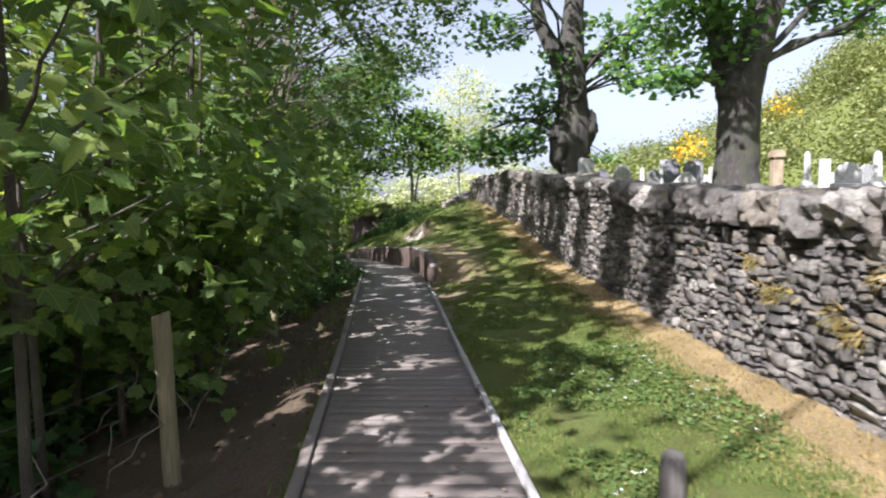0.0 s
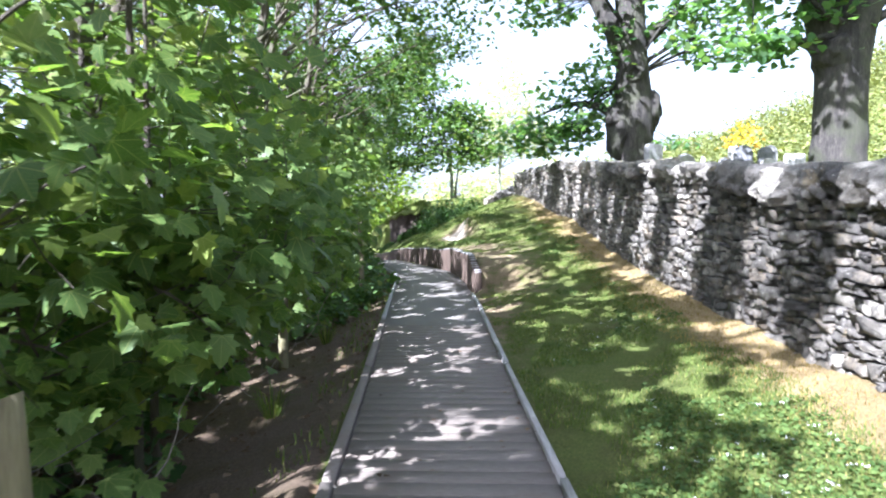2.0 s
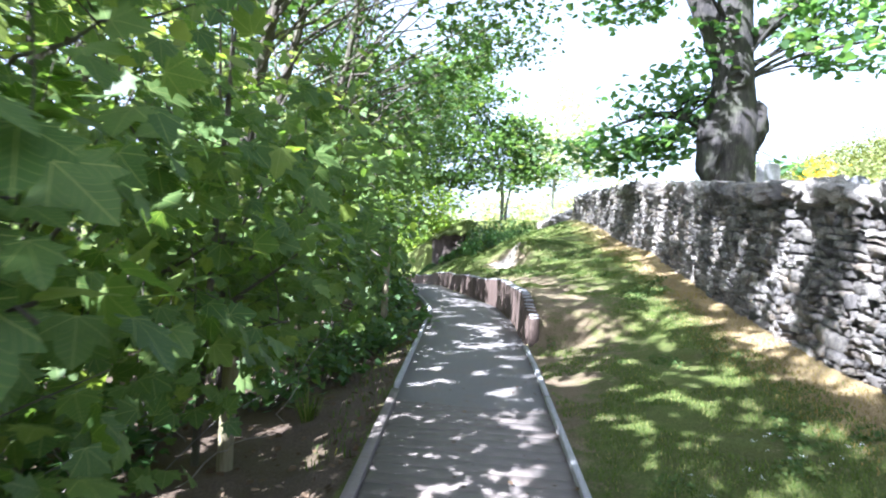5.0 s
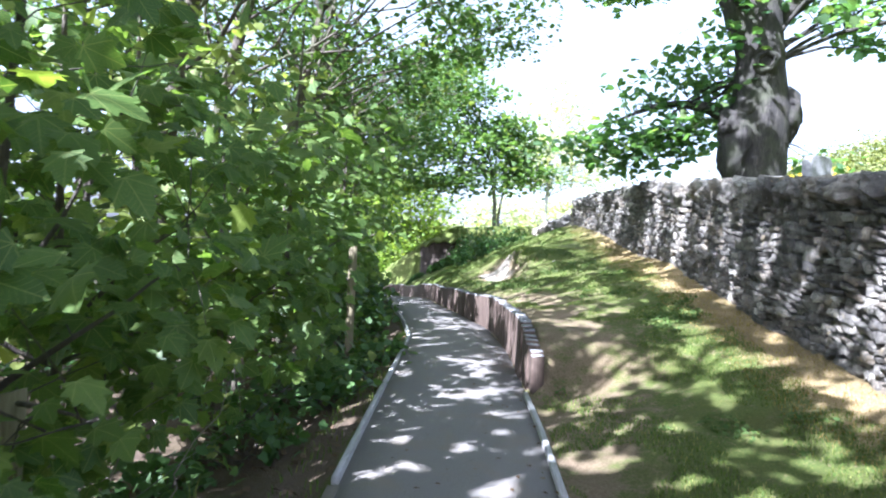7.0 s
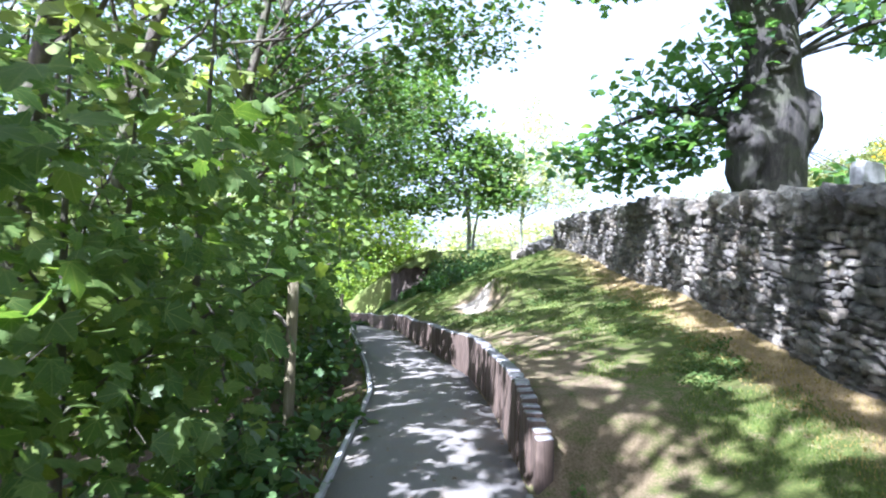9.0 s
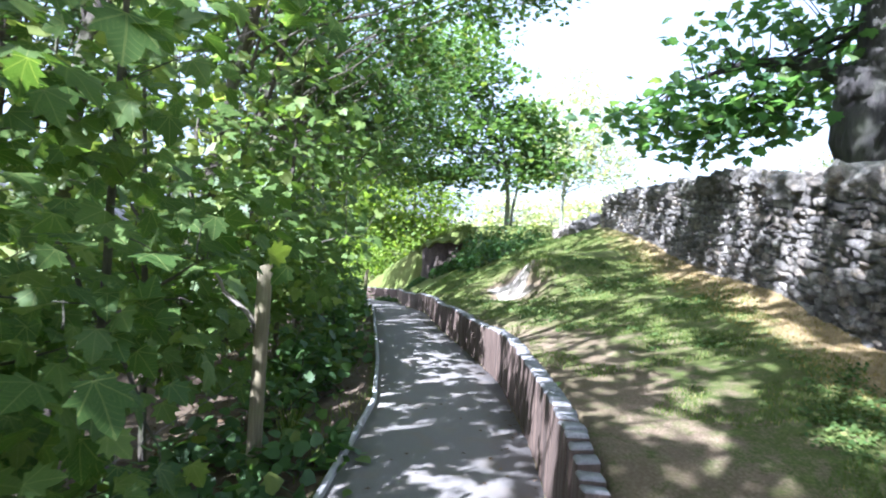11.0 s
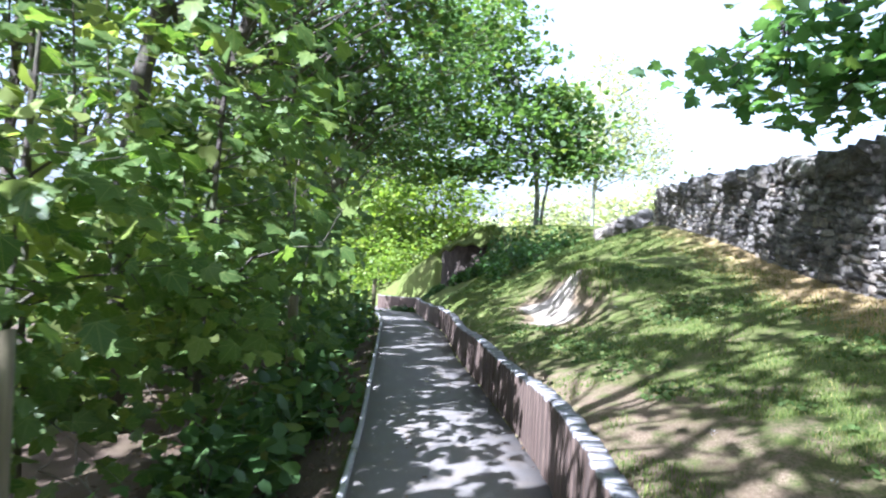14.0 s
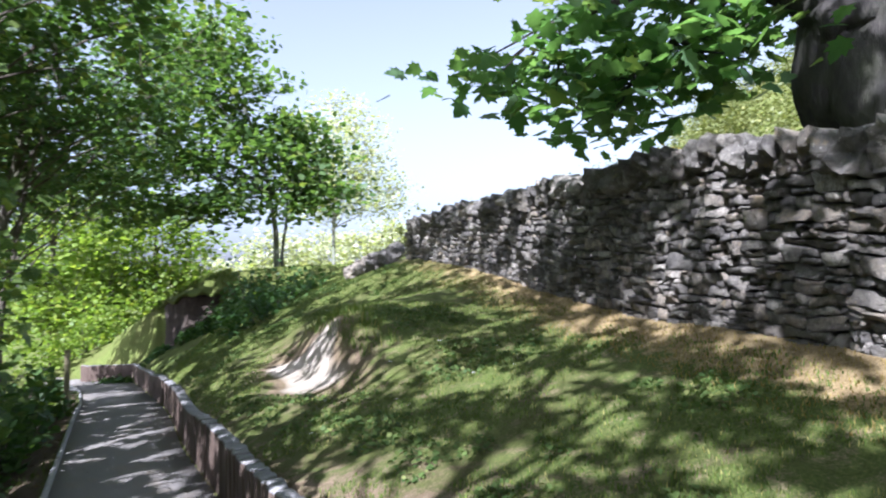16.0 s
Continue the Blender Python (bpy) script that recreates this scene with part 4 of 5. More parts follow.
for y in np.arange(16.5, 31, .75):
    x = float(LEFT(y)) - rng.uniform(.5, .95)
    bush(x, float(y), rng.uniform(.35, .5), rng.uniform(.5, 1.0), 170, .13, leaf_far, "leafy green undergrowth crowding the path's edge", 1, "undergrowth")
for y in np.arange(1.0, 30, 2.2):
    x = float(LEFT(y)) - rng.uniform(3.2, 5.5)
    bush(x, float(y), rng.uniform(.9, 1.3), rng.uniform(.9, 1.5), 420, .14, leaf_bush, "tall dark green shrub within the wood", 0, "shrubs")


for y in np.arange(5.0, 24, 2.1):
    bush(rng.uniform(-8.8, -7.2), float(y), rng.uniform(1.2, 1.6), rng.uniform(2.0, 2.8), 520, .17, leaf_bush, "tall dark green shrub within the wood", 0, "shrubs")


# dense shrubs added to stand for the dark shade inside the wood
for x, y, r, h in [(-3.6, 4.6, .8, 1.3), (-4.3, 5.6, 1.1, 2.0), (-4.0, 3.4, .9, 1.5), (-5.2, 6.6, 1.2, 2.4), (-5.4, 4.6, 1.2, 2.4), (-4.6, 7.9, 1.1, 2.0), (-6.2, 8.4, 1.3, 2.6), (-3.9, 6.6, .7, 1.3), (-6.6, 6.0, 1.3, 2.8)]:
    bush(x, y, r, h, 620, .14, leaf_bush, "tall dark green shrub within the wood", 1, "shrubs")


# ---- fence on the wood's side ----
def fence_post(x, y, top, r, lean, top_tilt=0.0):
    z = ground_at(x, y) - 0.08
    h = top - z - .08
    k = np.linspace(0, 1, 7)
    v, f = tube(np.stack([lean[0] * k, lean[1] * k, (h + .08) * k], 1), r * (1 + .03 * np.sin(k * 9)), 12)
    v[-12:, 2] += top_tilt * v[-12:, 0]
    v2, n = np.vstack([v, v[-12:].mean(0)]), len(v)
    cap = np.array([(n - 12 + i, n - 12 + (i + 1) % 12, n) for i in range(12)])
    ob = new("fence_post", mesh_of("fence_post", v2, [f, cap], post_mat))
    ob.location = (x, y, z)
    return tagged(ob, "round weathered fence post with green algae at the wood's edge", "post", "fence posts")


for x, y, h, lean in [(-1.72, 3.9, .93, (-.06, 0)), (-2.35, 8.6, 1.0, (.03, 0)), (-2.58, 14.3, 1.57, (.01, 0)), (-3.9, 19.4, 1.2, (.03, 0)), (-5.5, 28.0, .86, (.02, 0))]:
    fence_post(x, y, h, .054, lean, .3)
for za, zb in [(.35, .35), (.72, .72)]:
    for a, b in [((-3.3, 1.0), (-1.89, 3.9)), ((-1.9, 3.97), (-2.4, 8.55)), ((-2.4, 8.7), (-2.72, 14.25))]:
        p = wavy((*a, ground_at(*a) + za), (*b, ground_at(*b) + zb), 12, .012, -.08)
        v, f = tube(p, np.full(12, .0025), 5)
        tagged(new("fence_wire", mesh_of("fence_wire", v, f, wire_mat)), "slack rusty fence wire strung between the posts", "wire", "fence wires")

v, f = tube(wavy((-2.62, 14.28, 1.15), (-2.98, 14.1, 1.62), 7, .015), np.linspace(.022, .008, 7), 7)
tagged(new("broken_branch", mesh_of("broken_branch", v, f, twig_mat, True)), "pale broken branch caught against the fence post", "branch")
# short post beside the boards
k = np.array([(0, .052), (.50, .05), (.585, .046), (.61, .03)])
v, f = tube([(0, 0, a) for a, _ in k], [b for _, b in k], 12)
v = np.vstack([v, [(0, 0, .612)]])
stub = new("marker_post", mesh_of("marker_post", v, [f, np.array([(36 + i, 36 + (i + 1) % 12, 48) for i in range(12)])], old_post_mat, True))
stub.location = (.865, 2.3, ground_at(.865, 2.3) - .05)
tagged(stub, "short grey weathered timber post in the grass", "post")


# ---- graveyard ----
def headstone(x, y, w, h, t, mat, kind, turn, label):
    z = ground_at(x, y) - 0.05
    root = thing("headstone", (x, y, z), label, "headstone", "headstones in the graveyard")
    root.rotation_euler = (radians(rng.uniform(-2, 2)), radians(rng.uniform(-2.5, 2.5)), turn)
    bm = bmesh.new()
    n = 12
    if kind == "round":
        prof = [(-w / 2, 0), (-w / 2, h - w / 2)] + [(-w / 2 * math.cos(a), h - w / 2 + w / 2 * math.sin(a)) for a in np.linspace(0.2, math.pi - .2, n)] + [(w / 2, h - w / 2), (w / 2, 0)]
    elif kind == "peak":
        prof = [(-w / 2, 0), (-w / 2, h * .55), (-w * .12, h), (w * .12, h), (w / 2, h * .55), (w / 2, 0)]
    elif kind == "obelisk":
        prof = [(-w / 2, 0), (-w / 2, h * .2), (-w * .32, h * .22), (-w * .22, h * .92), (0, h), (w * .22, h * .92), (w * .32, h * .22), (w / 2, h * .2), (w / 2, 0)]
    else:
        prof = [(-w / 2, 0), (-w / 2, h * .94), (-w * .4, h), (w * .4, h), (w / 2, h * .94), (w / 2, 0)]
    a = [bm.verts.new((px, -t / 2, pz)) for px, pz in prof]
    b = [bm.verts.new((px, t / 2, pz)) for px, pz in prof]
    bm.faces.new(a)
    bm.faces.new(b[::-1])
    for i in range(len(prof)):
        j = (i + 1) % len(prof)
        bm.faces.new((a[j], a[i], b[i], b[j]))
    bmesh.ops.recalc_face_normals(bm, faces=bm.faces)
    bmesh.ops.bevel(bm, geom=[e for e in bm.edges if len(e.link_faces) == 2 and e.calc_face_angle(0) > 1.2], offset=.015, segments=1, affect="EDGES")
    part("slab", bm, mat, root)
    bm = bmesh.new()
    bmesh.ops.create_cube(bm, size=1, matrix=Matrix.Translation((0, 0, .1)) @ Matrix.Diagonal((w * 1.25, t * 2.2, .22, 1)))
    bmesh.ops.bevel(bm, geom=list(bm.edges), offset=.02, segments=1, affect="EDGES")
    part("plinth", bm, mat, root)
    return root


def bearing(px, D):
    return D * (px - 784) / 1100.0, D


for px, D, w, h, mat, kind, label in [(1065, 24, .6, 1.05, grave_dark, "round", "dark rounded headstone standing in the grass"), (1155, 20, .4, .85, grave_dark, "round", "small dark rounded headstone in the grass"),
                                      (1173, 23, .3, 1.35, grave_pale, "flat", "pale upright narrow headstone in the grass"), (1187, 22, .55, 1.3, grave_dark, "round", "dark tall headstone with a rounded top"),
                                      (1211, 17, .75, .8, grave_pale, "peak", "pale headstone with a peaked top"), (1230, 24, .45, 1.4, grave_grey, "round", "grey rounded headstone in the grass"),
                                      (1135, 30, .35, 1.7, grave_pale, "obelisk", "pale stone obelisk on a plinth"), (1105, 30, .5, 1.3, grave_pale, "round", "weathered pale headstone with a rounded top"),
                                      (1425, 24, .4, 1.9, grave_pale, "obelisk", "white stone obelisk on a plinth"), (1455, 25, .4, 1.6, grave_pale, "flat", "white upright headstone in the grass"),
                                      (1497, 20, .8, 1.15, grave_pale, "round", "broad white headstone with a rounded top"), (1530, 25, .5, 1.3, grave_grey, "round", "grey headstone with a rounded top"),
                                      (1548, 22, .5, 1.7, grave_pale, "obelisk", "white stone obelisk with a point"), (1090, 40, .6, 1.7, grave_grey, "round", "distant grey headstone on the slope"),
                                      (1250, 38, .6, 1.7, grave_pale, "flat", "distant pale headstone on the slope"), (1470, 36, .6, 1.8, grave_pale, "round", "distant white headstone on the slope")]:
    x, y = bearing(px, D)
    headstone(x, y, w, h * (.78 if px > 1400 else .9), .14, mat, kind, rng.uniform(-.25, .25), label)
for k in range(26):
    x, y = rng.uniform(6, 24), rng.uniform(19, 46)
    w, h = rng.uniform(.4, .7), rng.uniform(.7, 1.15)
    headstone(x, y, w, h, .13, [grave_pale, grave_grey, grave_pale, grave_dark][k % 4], ["round", "flat", "round", "obelisk", "peak"][k % 5], rng.uniform(-.3, .3), ["pale", "grey", "pale", "dark"][k % 4] + " weathered headstone among the rows of graves")
headstone(3.55, 15.5, .4, 1.14, .16, grave_grey, "flat", .5, "grey leaning headstone with a pale face behind the wall")
x, y = 5.55, 10.4
root = thing("stone_pillar", (x, y, ground_at(x, y) - .05), "brown sandstone pillar with a wider cap in the graveyard", "pillar")
for nm, w, a, b in [("shaft", .17, 0, 1.06), ("cap", .21, 1.06, 1.2)]:
    bm = bmesh.new()
    bmesh.ops.create_cube(bm, size=1, matrix=Matrix.Translation((0, 0, (a + b) / 2)) @ Matrix.Diagonal((w, w, b - a, 1)))
    bmesh.ops.bevel(bm, geom=list(bm.edges), offset=.025, segments=2, affect="EDGES")
    part(nm, bm, pillar_mat, root)

# ---- grass, flowers and litter ----
def blades(n, box, keep, length, width, mat, name, label):
    x, y = rng.uniform(box[0], box[1], n), rng.uniform(box[2], box[3], n)
    p = keep(x, y)
    x, y = x[p], y[p]
    n = len(x)
    a = rng.uniform(0, 2 * np.pi, n)
    L = length * rng.uniform(.5, 1.3, n)
    bend = rng.uniform(.2, .9, n)
    z = ground_z(x, y) + soft_at(x, y) - .005
    d = np.stack([np.cos(a), np.sin(a), np.zeros(n)], 1)
    s = np.stack([-np.sin(a), np.cos(a), np.zeros(n)], 1) * width
    r = np.stack([x, y, z], 1)
    up = np.array((0, 0, 1.0))
    m = r + d * (L * bend * .35)[:, None] + up * (L * .6)[:, None]
    t = r + d * (L * bend)[:, None] + up * (L * (1 - .35 * bend))[:, None]
    v = np.stack([r - s, r + s, m + s * .7, m - s * .7, t], 1).reshape(-1, 3)
    k = np.arange(n)[:, None] * 5
    q, tri = k + np.array([[0, 1, 2, 3]]), k + np.array([[3, 2, 4]])
    return tagged(new(name, mesh_of(name, v, [q, tri], mat)), label, "grass", kind="stuff")


nz = lambda x, y, s: np.array([noise.noise(Vector((a * s, b * s, 1.7))) for a, b in zip(x, y)])
blades(130000, (-.6, 2.4, 1.2, 17), lambda x, y: (x > RIGHT(y) + .06) & (x < WALL_X(y) - .35) & (nz(x, y, 1.6) > -.32 + .9 * (bare(x, y) - .1)), .038, .003, blade_mat, "lawn_grass", "short green grass between path and wall")
blades(125000, (-3.5, 2.2, 17, 36), lambda x, y: (x > RIGHT(y) + .2) & (x < WALL_X(y) - .2) & (nz(x, y, 1.3) > -.3 + .9 * (bare(x, y) - .2)), .036, .0045, blade_mat, "bank_grass", "rough green grass on the bank")
blades(26000, (1.0, 2.5, 2.0, 26), lambda x, y: (x > WALL_X(y) - .75) & (x < WALL_X(y) - .02), .038, .004, straw_mat, "dry_grass", "dry straw-coloured grass along the foot of the wall")
blades(40000, (-7, -.5, 1.5, 34), lambda x, y: (x < LEFT(y) - .02) & (x > LEFT(y) - .45) & (nz(x, y, 1.1) > .02), .08, .005, blade_mat, "verge_grass", "tufts of green grass along the path edging")

blades(9000, (-5.6, -3.1, 33.4, 37), lambda x, y: (y - MOUND_FACE(x) > .72) & (y - MOUND_FACE(x) < 1.5), .16, .008, blade_mat, "mound_grass", "long grass along the lip of the grassy mound")

blades(2600, (-2.4, .6, 20.8, 23.6), lambda x, y: (x - RIGHT(y) > .385 * (WALL_X(y) - RIGHT(y))) & (x - RIGHT(y) < .5 * (WALL_X(y) - RIGHT(y))), .14, .006, blade_mat, "lip_grass", "pale green grass hanging over the sandy scar")

n = 190
x, y = rng.uniform(.3, 2.1, n), rng.uniform(2.5, 9, n)
ok = (nz(x, y, .9) > .12) & (x > RIGHT(y) + .25) & (x < WALL_X(y) - .4)
x, y = np.concatenate([x[ok], rng.uniform(-1, 1.2, 16)]), np.concatenate([y[ok], rng.uniform(15, 21, 16)])
ok = x > RIGHT(y) + .3
x, y = x[ok], y[ok]
c = np.stack([x, y, ground_z(x, y) + .035], 1)
pc = np.repeat(c, 9, 0) + rng.normal(0, .012, (len(c) * 9, 3)) * (1, 1, .3)
v, f = leaf_cloud(pc, rng.uniform(.006, .011, len(pc)), 0, .35)
tagged(new("daisies", mesh_of("daisies", v, f, petal_mat)), "small white daisies scattered in the grass", "flowers", kind="stuff")

# low weeds and clover in the turf
n = 90000
y = rng.uniform(2, 30, n)
x = RIGHT(y) + .15 + rng.uniform(0, 1, n) * (WALL_X(y) - RIGHT(y) - .3)
ok = (nz(x, y, .9) + .6 * nz(x, y, 3.1) > .08 + .8 * bare(x, y)) & (WALL_X(y) - x > .45 + .3 * nz(x, y, 2.0))
x, y = x[ok], y[ok]
c = np.stack([x, y, ground_z(x, y) + soft_at(x, y) + rng.uniform(.004, .035, len(x))], 1)
v, f = leaf_cloud(c, rng.uniform(.014, .04, len(x)) * (1 + .02 * y), 0, .5)
tagged(new("turf_weeds", mesh_of("turf_weeds", v, f, weed_mat)), "low green clover and weeds growing in the turf", "weeds", kind="stuff")

# tufts of long grass on the wood's side
for y in (6.8, 9.6, 11.2, 12.9, 14.9, 15.4, 16.2, 18.0, 19.6):
    x = float(LEFT(y)) - rng.uniform(.45, .8)
    n = 70
    ang, ln = rng.uniform(0, 2 * np.pi, n), rng.uniform(.15, .38, n)
    d = np.stack([np.cos(ang), np.sin(ang), np.zeros(n)], 1)
    sd = np.stack([-np.sin(ang), np.cos(ang), np.zeros(n)], 1) * .004
    o = d * rng.uniform(0, .07, (n, 1))
    mid, tip = o + d * (ln * .3)[:, None] + np.array((0, 0, .75)) * ln[:, None], o + d * (ln * .8)[:, None] + np.array((0, 0, .8)) * ln[:, None]
    tv = np.stack([o - sd, o + sd, mid + sd, mid - sd, tip], 1).reshape(-1, 3)
    k = np.arange(n)[:, None] * 5
    tuft = new("grass_tuft", mesh_of("grass_tuft", tv, [k + np.array([[0, 1, 2, 3]]), k + np.array([[3, 2, 4]])], blade_mat))
    tuft.location = (x, y, ground_at(x, y) - .01)
    tagged(tuft, "tuft of long green grass at the wood's edge", "grass", "grass tufts")

# pale bare twigs among the saplings
n = 70
sticks = []
for _ in range(n):
    y = rng.uniform(1.5, 22)
    x = float(LEFT(y)) - rng.uniform(.9, 2.4)
    z = ground_at(x, y)
    sticks.append(tube(wavy((x, y, z - .02), (x + rng.normal(0, .4), y + rng.normal(0, .4), z + rng.uniform(.2, 1.0)), 8, .05), np.linspace(.007, .002, 8), 5))
v, f = joined(sticks)
tagged(new("dead_twigs", mesh_of("dead_twigs", v, f, twig_mat)), "pale bare twigs standing in the undergrowth", "twigs", kind="stuff")
n = 2600
y = rng.uniform(1.5, 26, n)
x = LEFT(y) - rng.uniform(.0, 2.2, n) ** 1.0
x[:350] = RIGHT(y[:350]) - rng.uniform(0, 1, 350) ** 2 * 1.1
lift = np.where(np.arange(n) < 350, PATH_Z(y) + .024, ground_z(x, y) + .015)
c = np.stack([x, y, lift], 1)
v, f = leaf_cloud(c, np.where(np.arange(n) < 350, .6, 1) * rng.uniform(.03, .08, n), 0, np.where(np.arange(n) < 350, .05, .3)[:, None])
litter_mat = leaf_material("fallen_leaf", (0.06, 0.04, 0.022), (0.15, 0.1, 0.058), (0.26, 0.19, 0.12), 0.1, False, 0.8, 0.1)
tagged(new("leaf_litter", mesh_of("leaf_litter", v, f, litter_mat)), "brown fallen leaves on the bare earth verge", "leaves", kind="stuff")


# ---- pieces of the path ----
def beam(points, w, h, name, mat, parent, label="", ease=.18):
    """A squared timber of width w and height h along points, its top at the points, with eased edges."""
    pts = np.asarray(points, float)
    d = np.gradient(pts, axis=0)
    s = np.stack([d[:, 1], -d[:, 0], 0 * d[:, 0]], 1)
    s /= np.linalg.norm(s, axis=1, keepdims=True)
    e = min(w, h) * ease
    ring = [(-w / 2, -h), (-w / 2, -e), (-w / 2 + e, 0), (w / 2 - e, 0), (w / 2, -e), (w / 2, -h)]
    v = np.stack([pts + s * a + np.array((0, 0, b)) for a, b in ring], 1).reshape(-1, 3)
    n = len(pts)
    i0 = np.arange(n - 1)[:, None] * 6 + np.arange(5)
    q = np.stack([i0, i0 + 6, i0 + 7, i0 + 1], -1).reshape(-1, 4)
    caps = np.array([list(range(6)), list(range((n - 1) * 6, n * 6))[::-1]])
    return piece(name, mesh_of(name, v, [q, caps], mat), parent, label)


def edge_line(tab, y0, y1, off, up):
    yy = np.arange(y0, y1 + .01, .3)
    return np.stack([tab(yy) + off, yy, PATH_Z(yy) + up], 1)


for y0 in np.arange(-2.2, 12.4, 2.45):
    beam(edge_line(RIGHT, y0, y0 + 2.4, .0, .045 + rng.uniform(-.006, .006)), .042, .12, "edging", kerb_mat, path, "pale weathered timber edging rail", .07)
for y0 in np.arange(-2.2, 9.6, 2.45):
    beam(edge_line(LEFT, y0, y0 + 2.4, .0, .012 + rng.uniform(-.006, .006)), .07, .14, "edging", plank_mat, path, "dark weathered kerb board", .05)
for y0 in np.arange(10.05, 36, 2.45):
    beam(edge_line(LEFT, y0, y0 + 2.43, .0, .05 + rng.uniform(-.006, .006)), .045, .14, "edging", kerb_mat, path, "thin pale edging board")
y = -2.0
while y < 9.75:
    w = .1496
    xl, xr = float(LEFT(y)) + .06, float(RIGHT(y)) - .02
    z = float(PATH_Z(y)) + rng.uniform(-.0005, .0005)
    px = np.linspace(xl, xr, 3)
    beam(np.stack([px, np.full(3, y) + rng.normal(0, .003), np.full(3, z)], 1), w, .035, "plank", plank_mat, path, "", .02)
    y += .15

# ---- log palisade ----
palisade = thing("log_palisade", (float(RIGHT(20)), 20, float(PATH_Z(20))), "retaining row of upright dark brown timber logs beside the path", "retaining wall")
log_shapes = []
for k in range(10):
    c = rng.uniform(.035, .075)
    prof = np.array([(-.5 + c, -.5), (0, -.5 - rng.uniform(0, .02)), (.5 - c, -.5), (.5, -.5 + c), (.5, .5 - c), (.5 - c, .5), (-.5 + c, .5), (-.5, .5 - c), (-.5, -.5 + c)])
    n = len(prof)
    rows = []
    tilt = rng.normal(0, .012, 2)
    for hz, w in ((-.3, 1), (.45, 1), (.975, 1), (1.0, .9)):
        q = prof * w * (1 + .012 * rng.normal(0, 1, (n, 1)))
        rows.append(np.column_stack([q, hz + (q @ tilt if hz > .5 else 0 * q[:, 0])]))
    v = np.vstack(rows + [[(0, 0, .998)]])
    q = np.array([(j * n + i, j * n + (i + 1) % n, (j + 1) * n + (i + 1) % n, (j + 1) * n + i) for j in range(3) for i in range(n)])
    t = np.array([(3 * n + i, 3 * n + (i + 1) % n, 4 * n) for i in range(n)])
    me = mesh_of("log", v, [q, t], log_mat)
    me.materials.append(end_mat)
    for f in list(me.polygons)[2 * n:]:
        f.material_index = 1
    log_shapes.append(me)
line = np.array([(-.2, 12.62), (-.24, 12.8), (-.28, 13.0), (-.32, 13.25)] + [(float(RIGHT(a)) + .1, a) for a in np.arange(13.6, 35.9, .3)] + [(-6.6, 36.1), (-7.2, 36.4), (-7.9, 36.7)])
line[4:-3, 0] = np.convolve(np.pad(line[4:-3, 0], 4, "edge"), np.ones(9) / 9, "valid") * .7 + line[4:-3, 0] * .3
seg = np.concatenate([[0], np.cumsum(np.linalg.norm(np.diff(line, axis=0), axis=1))])
s = 0.0
while s < seg[-1]:
    x, y = np.interp(s, seg, line[:, 0]), np.interp(s, seg, line[:, 1])
    x2, y2 = np.interp(s + .1, seg, line[:, 0]), np.interp(s + .1, seg, line[:, 1])
    w = rng.uniform(.092, .108)
    ob = new("log", log_shapes[int(rng.integers(10))])
    ob.parent = palisade
    h = float(LOG_H(y)) + .02 + .018 * math.sin(s * 1.7) + rng.normal(0, .006)
    zb = float(PATH_Z(y))
    ob.matrix_basis = Matrix.Translation(Vector((x + rng.normal(0, .004), y, zb)) - palisade.location) @ Matrix.Rotation(math.atan2(y2 - y, x2 - x) + rng.normal(0, .02), 4, "Z") @ Matrix.Rotation(rng.normal(0, .006), 4, "Y") @ Matrix.Diagonal((w, .125 + rng.uniform(-.006, .006), h, 1))
    s += w + .001

# ---- dry-stone wall ----
yy = np.arange(-6, WALL_END + .01, .3)
wall_rows = []
for y in yy:
    x, a, b = float(WALL_X(y)), float(WALL_BASE(y)) - .25, float(WALL_TOP(y)) - .2
    wall_rows.append([(x + .10, y, a), (x + .13, y, b), (x + .50, y, b), (x + .5, y, a)])
wv = np.array(wall_rows).reshape(-1, 3)
i0 = np.arange(len(yy) - 1)[:, None] * 4 + np.arange(3)
wq = np.stack([i0, i0 + 1, i0 + 5, i0 + 4], -1).reshape(-1, 4)
nend = (len(yy) - 1) * 4
wall = new("wall_stone", mesh_of("wall_stone", wv, [wq, np.array([(0, 3, 2, 1), (nend, nend + 1, nend + 2, nend + 3)])], core_mat))
tagged(wall, "rough dry-stone wall of grey rubble with rounded cope stones", "wall", kind="structure")

def face_height(s):
    return float(WALL_TOP(s) - WALL_BASE(s)) - .17


cells = []


def split(s0, s1, v0, v1):
    """Cuts a stretch of the wall face (metres along, metres up) into stones."""
    w, h = s1 - s0, v1 - v0
    if h > rng.uniform(.06, .16) and (h * 2.0 > w or h > .18):
        m = v0 + h * rng.uniform(.34, .66)
        split(s0, s1, v0, m)
        split(s0, s1, m, v1)
    elif w > rng.uniform(.11, .36):
        m = s0 + w * rng.uniform(.3, .7)
        split(s0, m, v0, v1)
        split(m, s1, v0, v1)
    else:
        sm, vm = (s0 + s1) / 2, (v0 + v1) / 2
        cells.append(np.array([(s0, v0), (sm, v0), (s1, v0), (s1, vm), (s1, v1), (sm, v1), (s0, v1), (s0, vm)]))


s = -3.0
while s < WALL_END - .1:
    e = min(s + rng.uniform(.3, .8), WALL_END)
    split(s, e, -.06, face_height((s + e) / 2))
    s = e


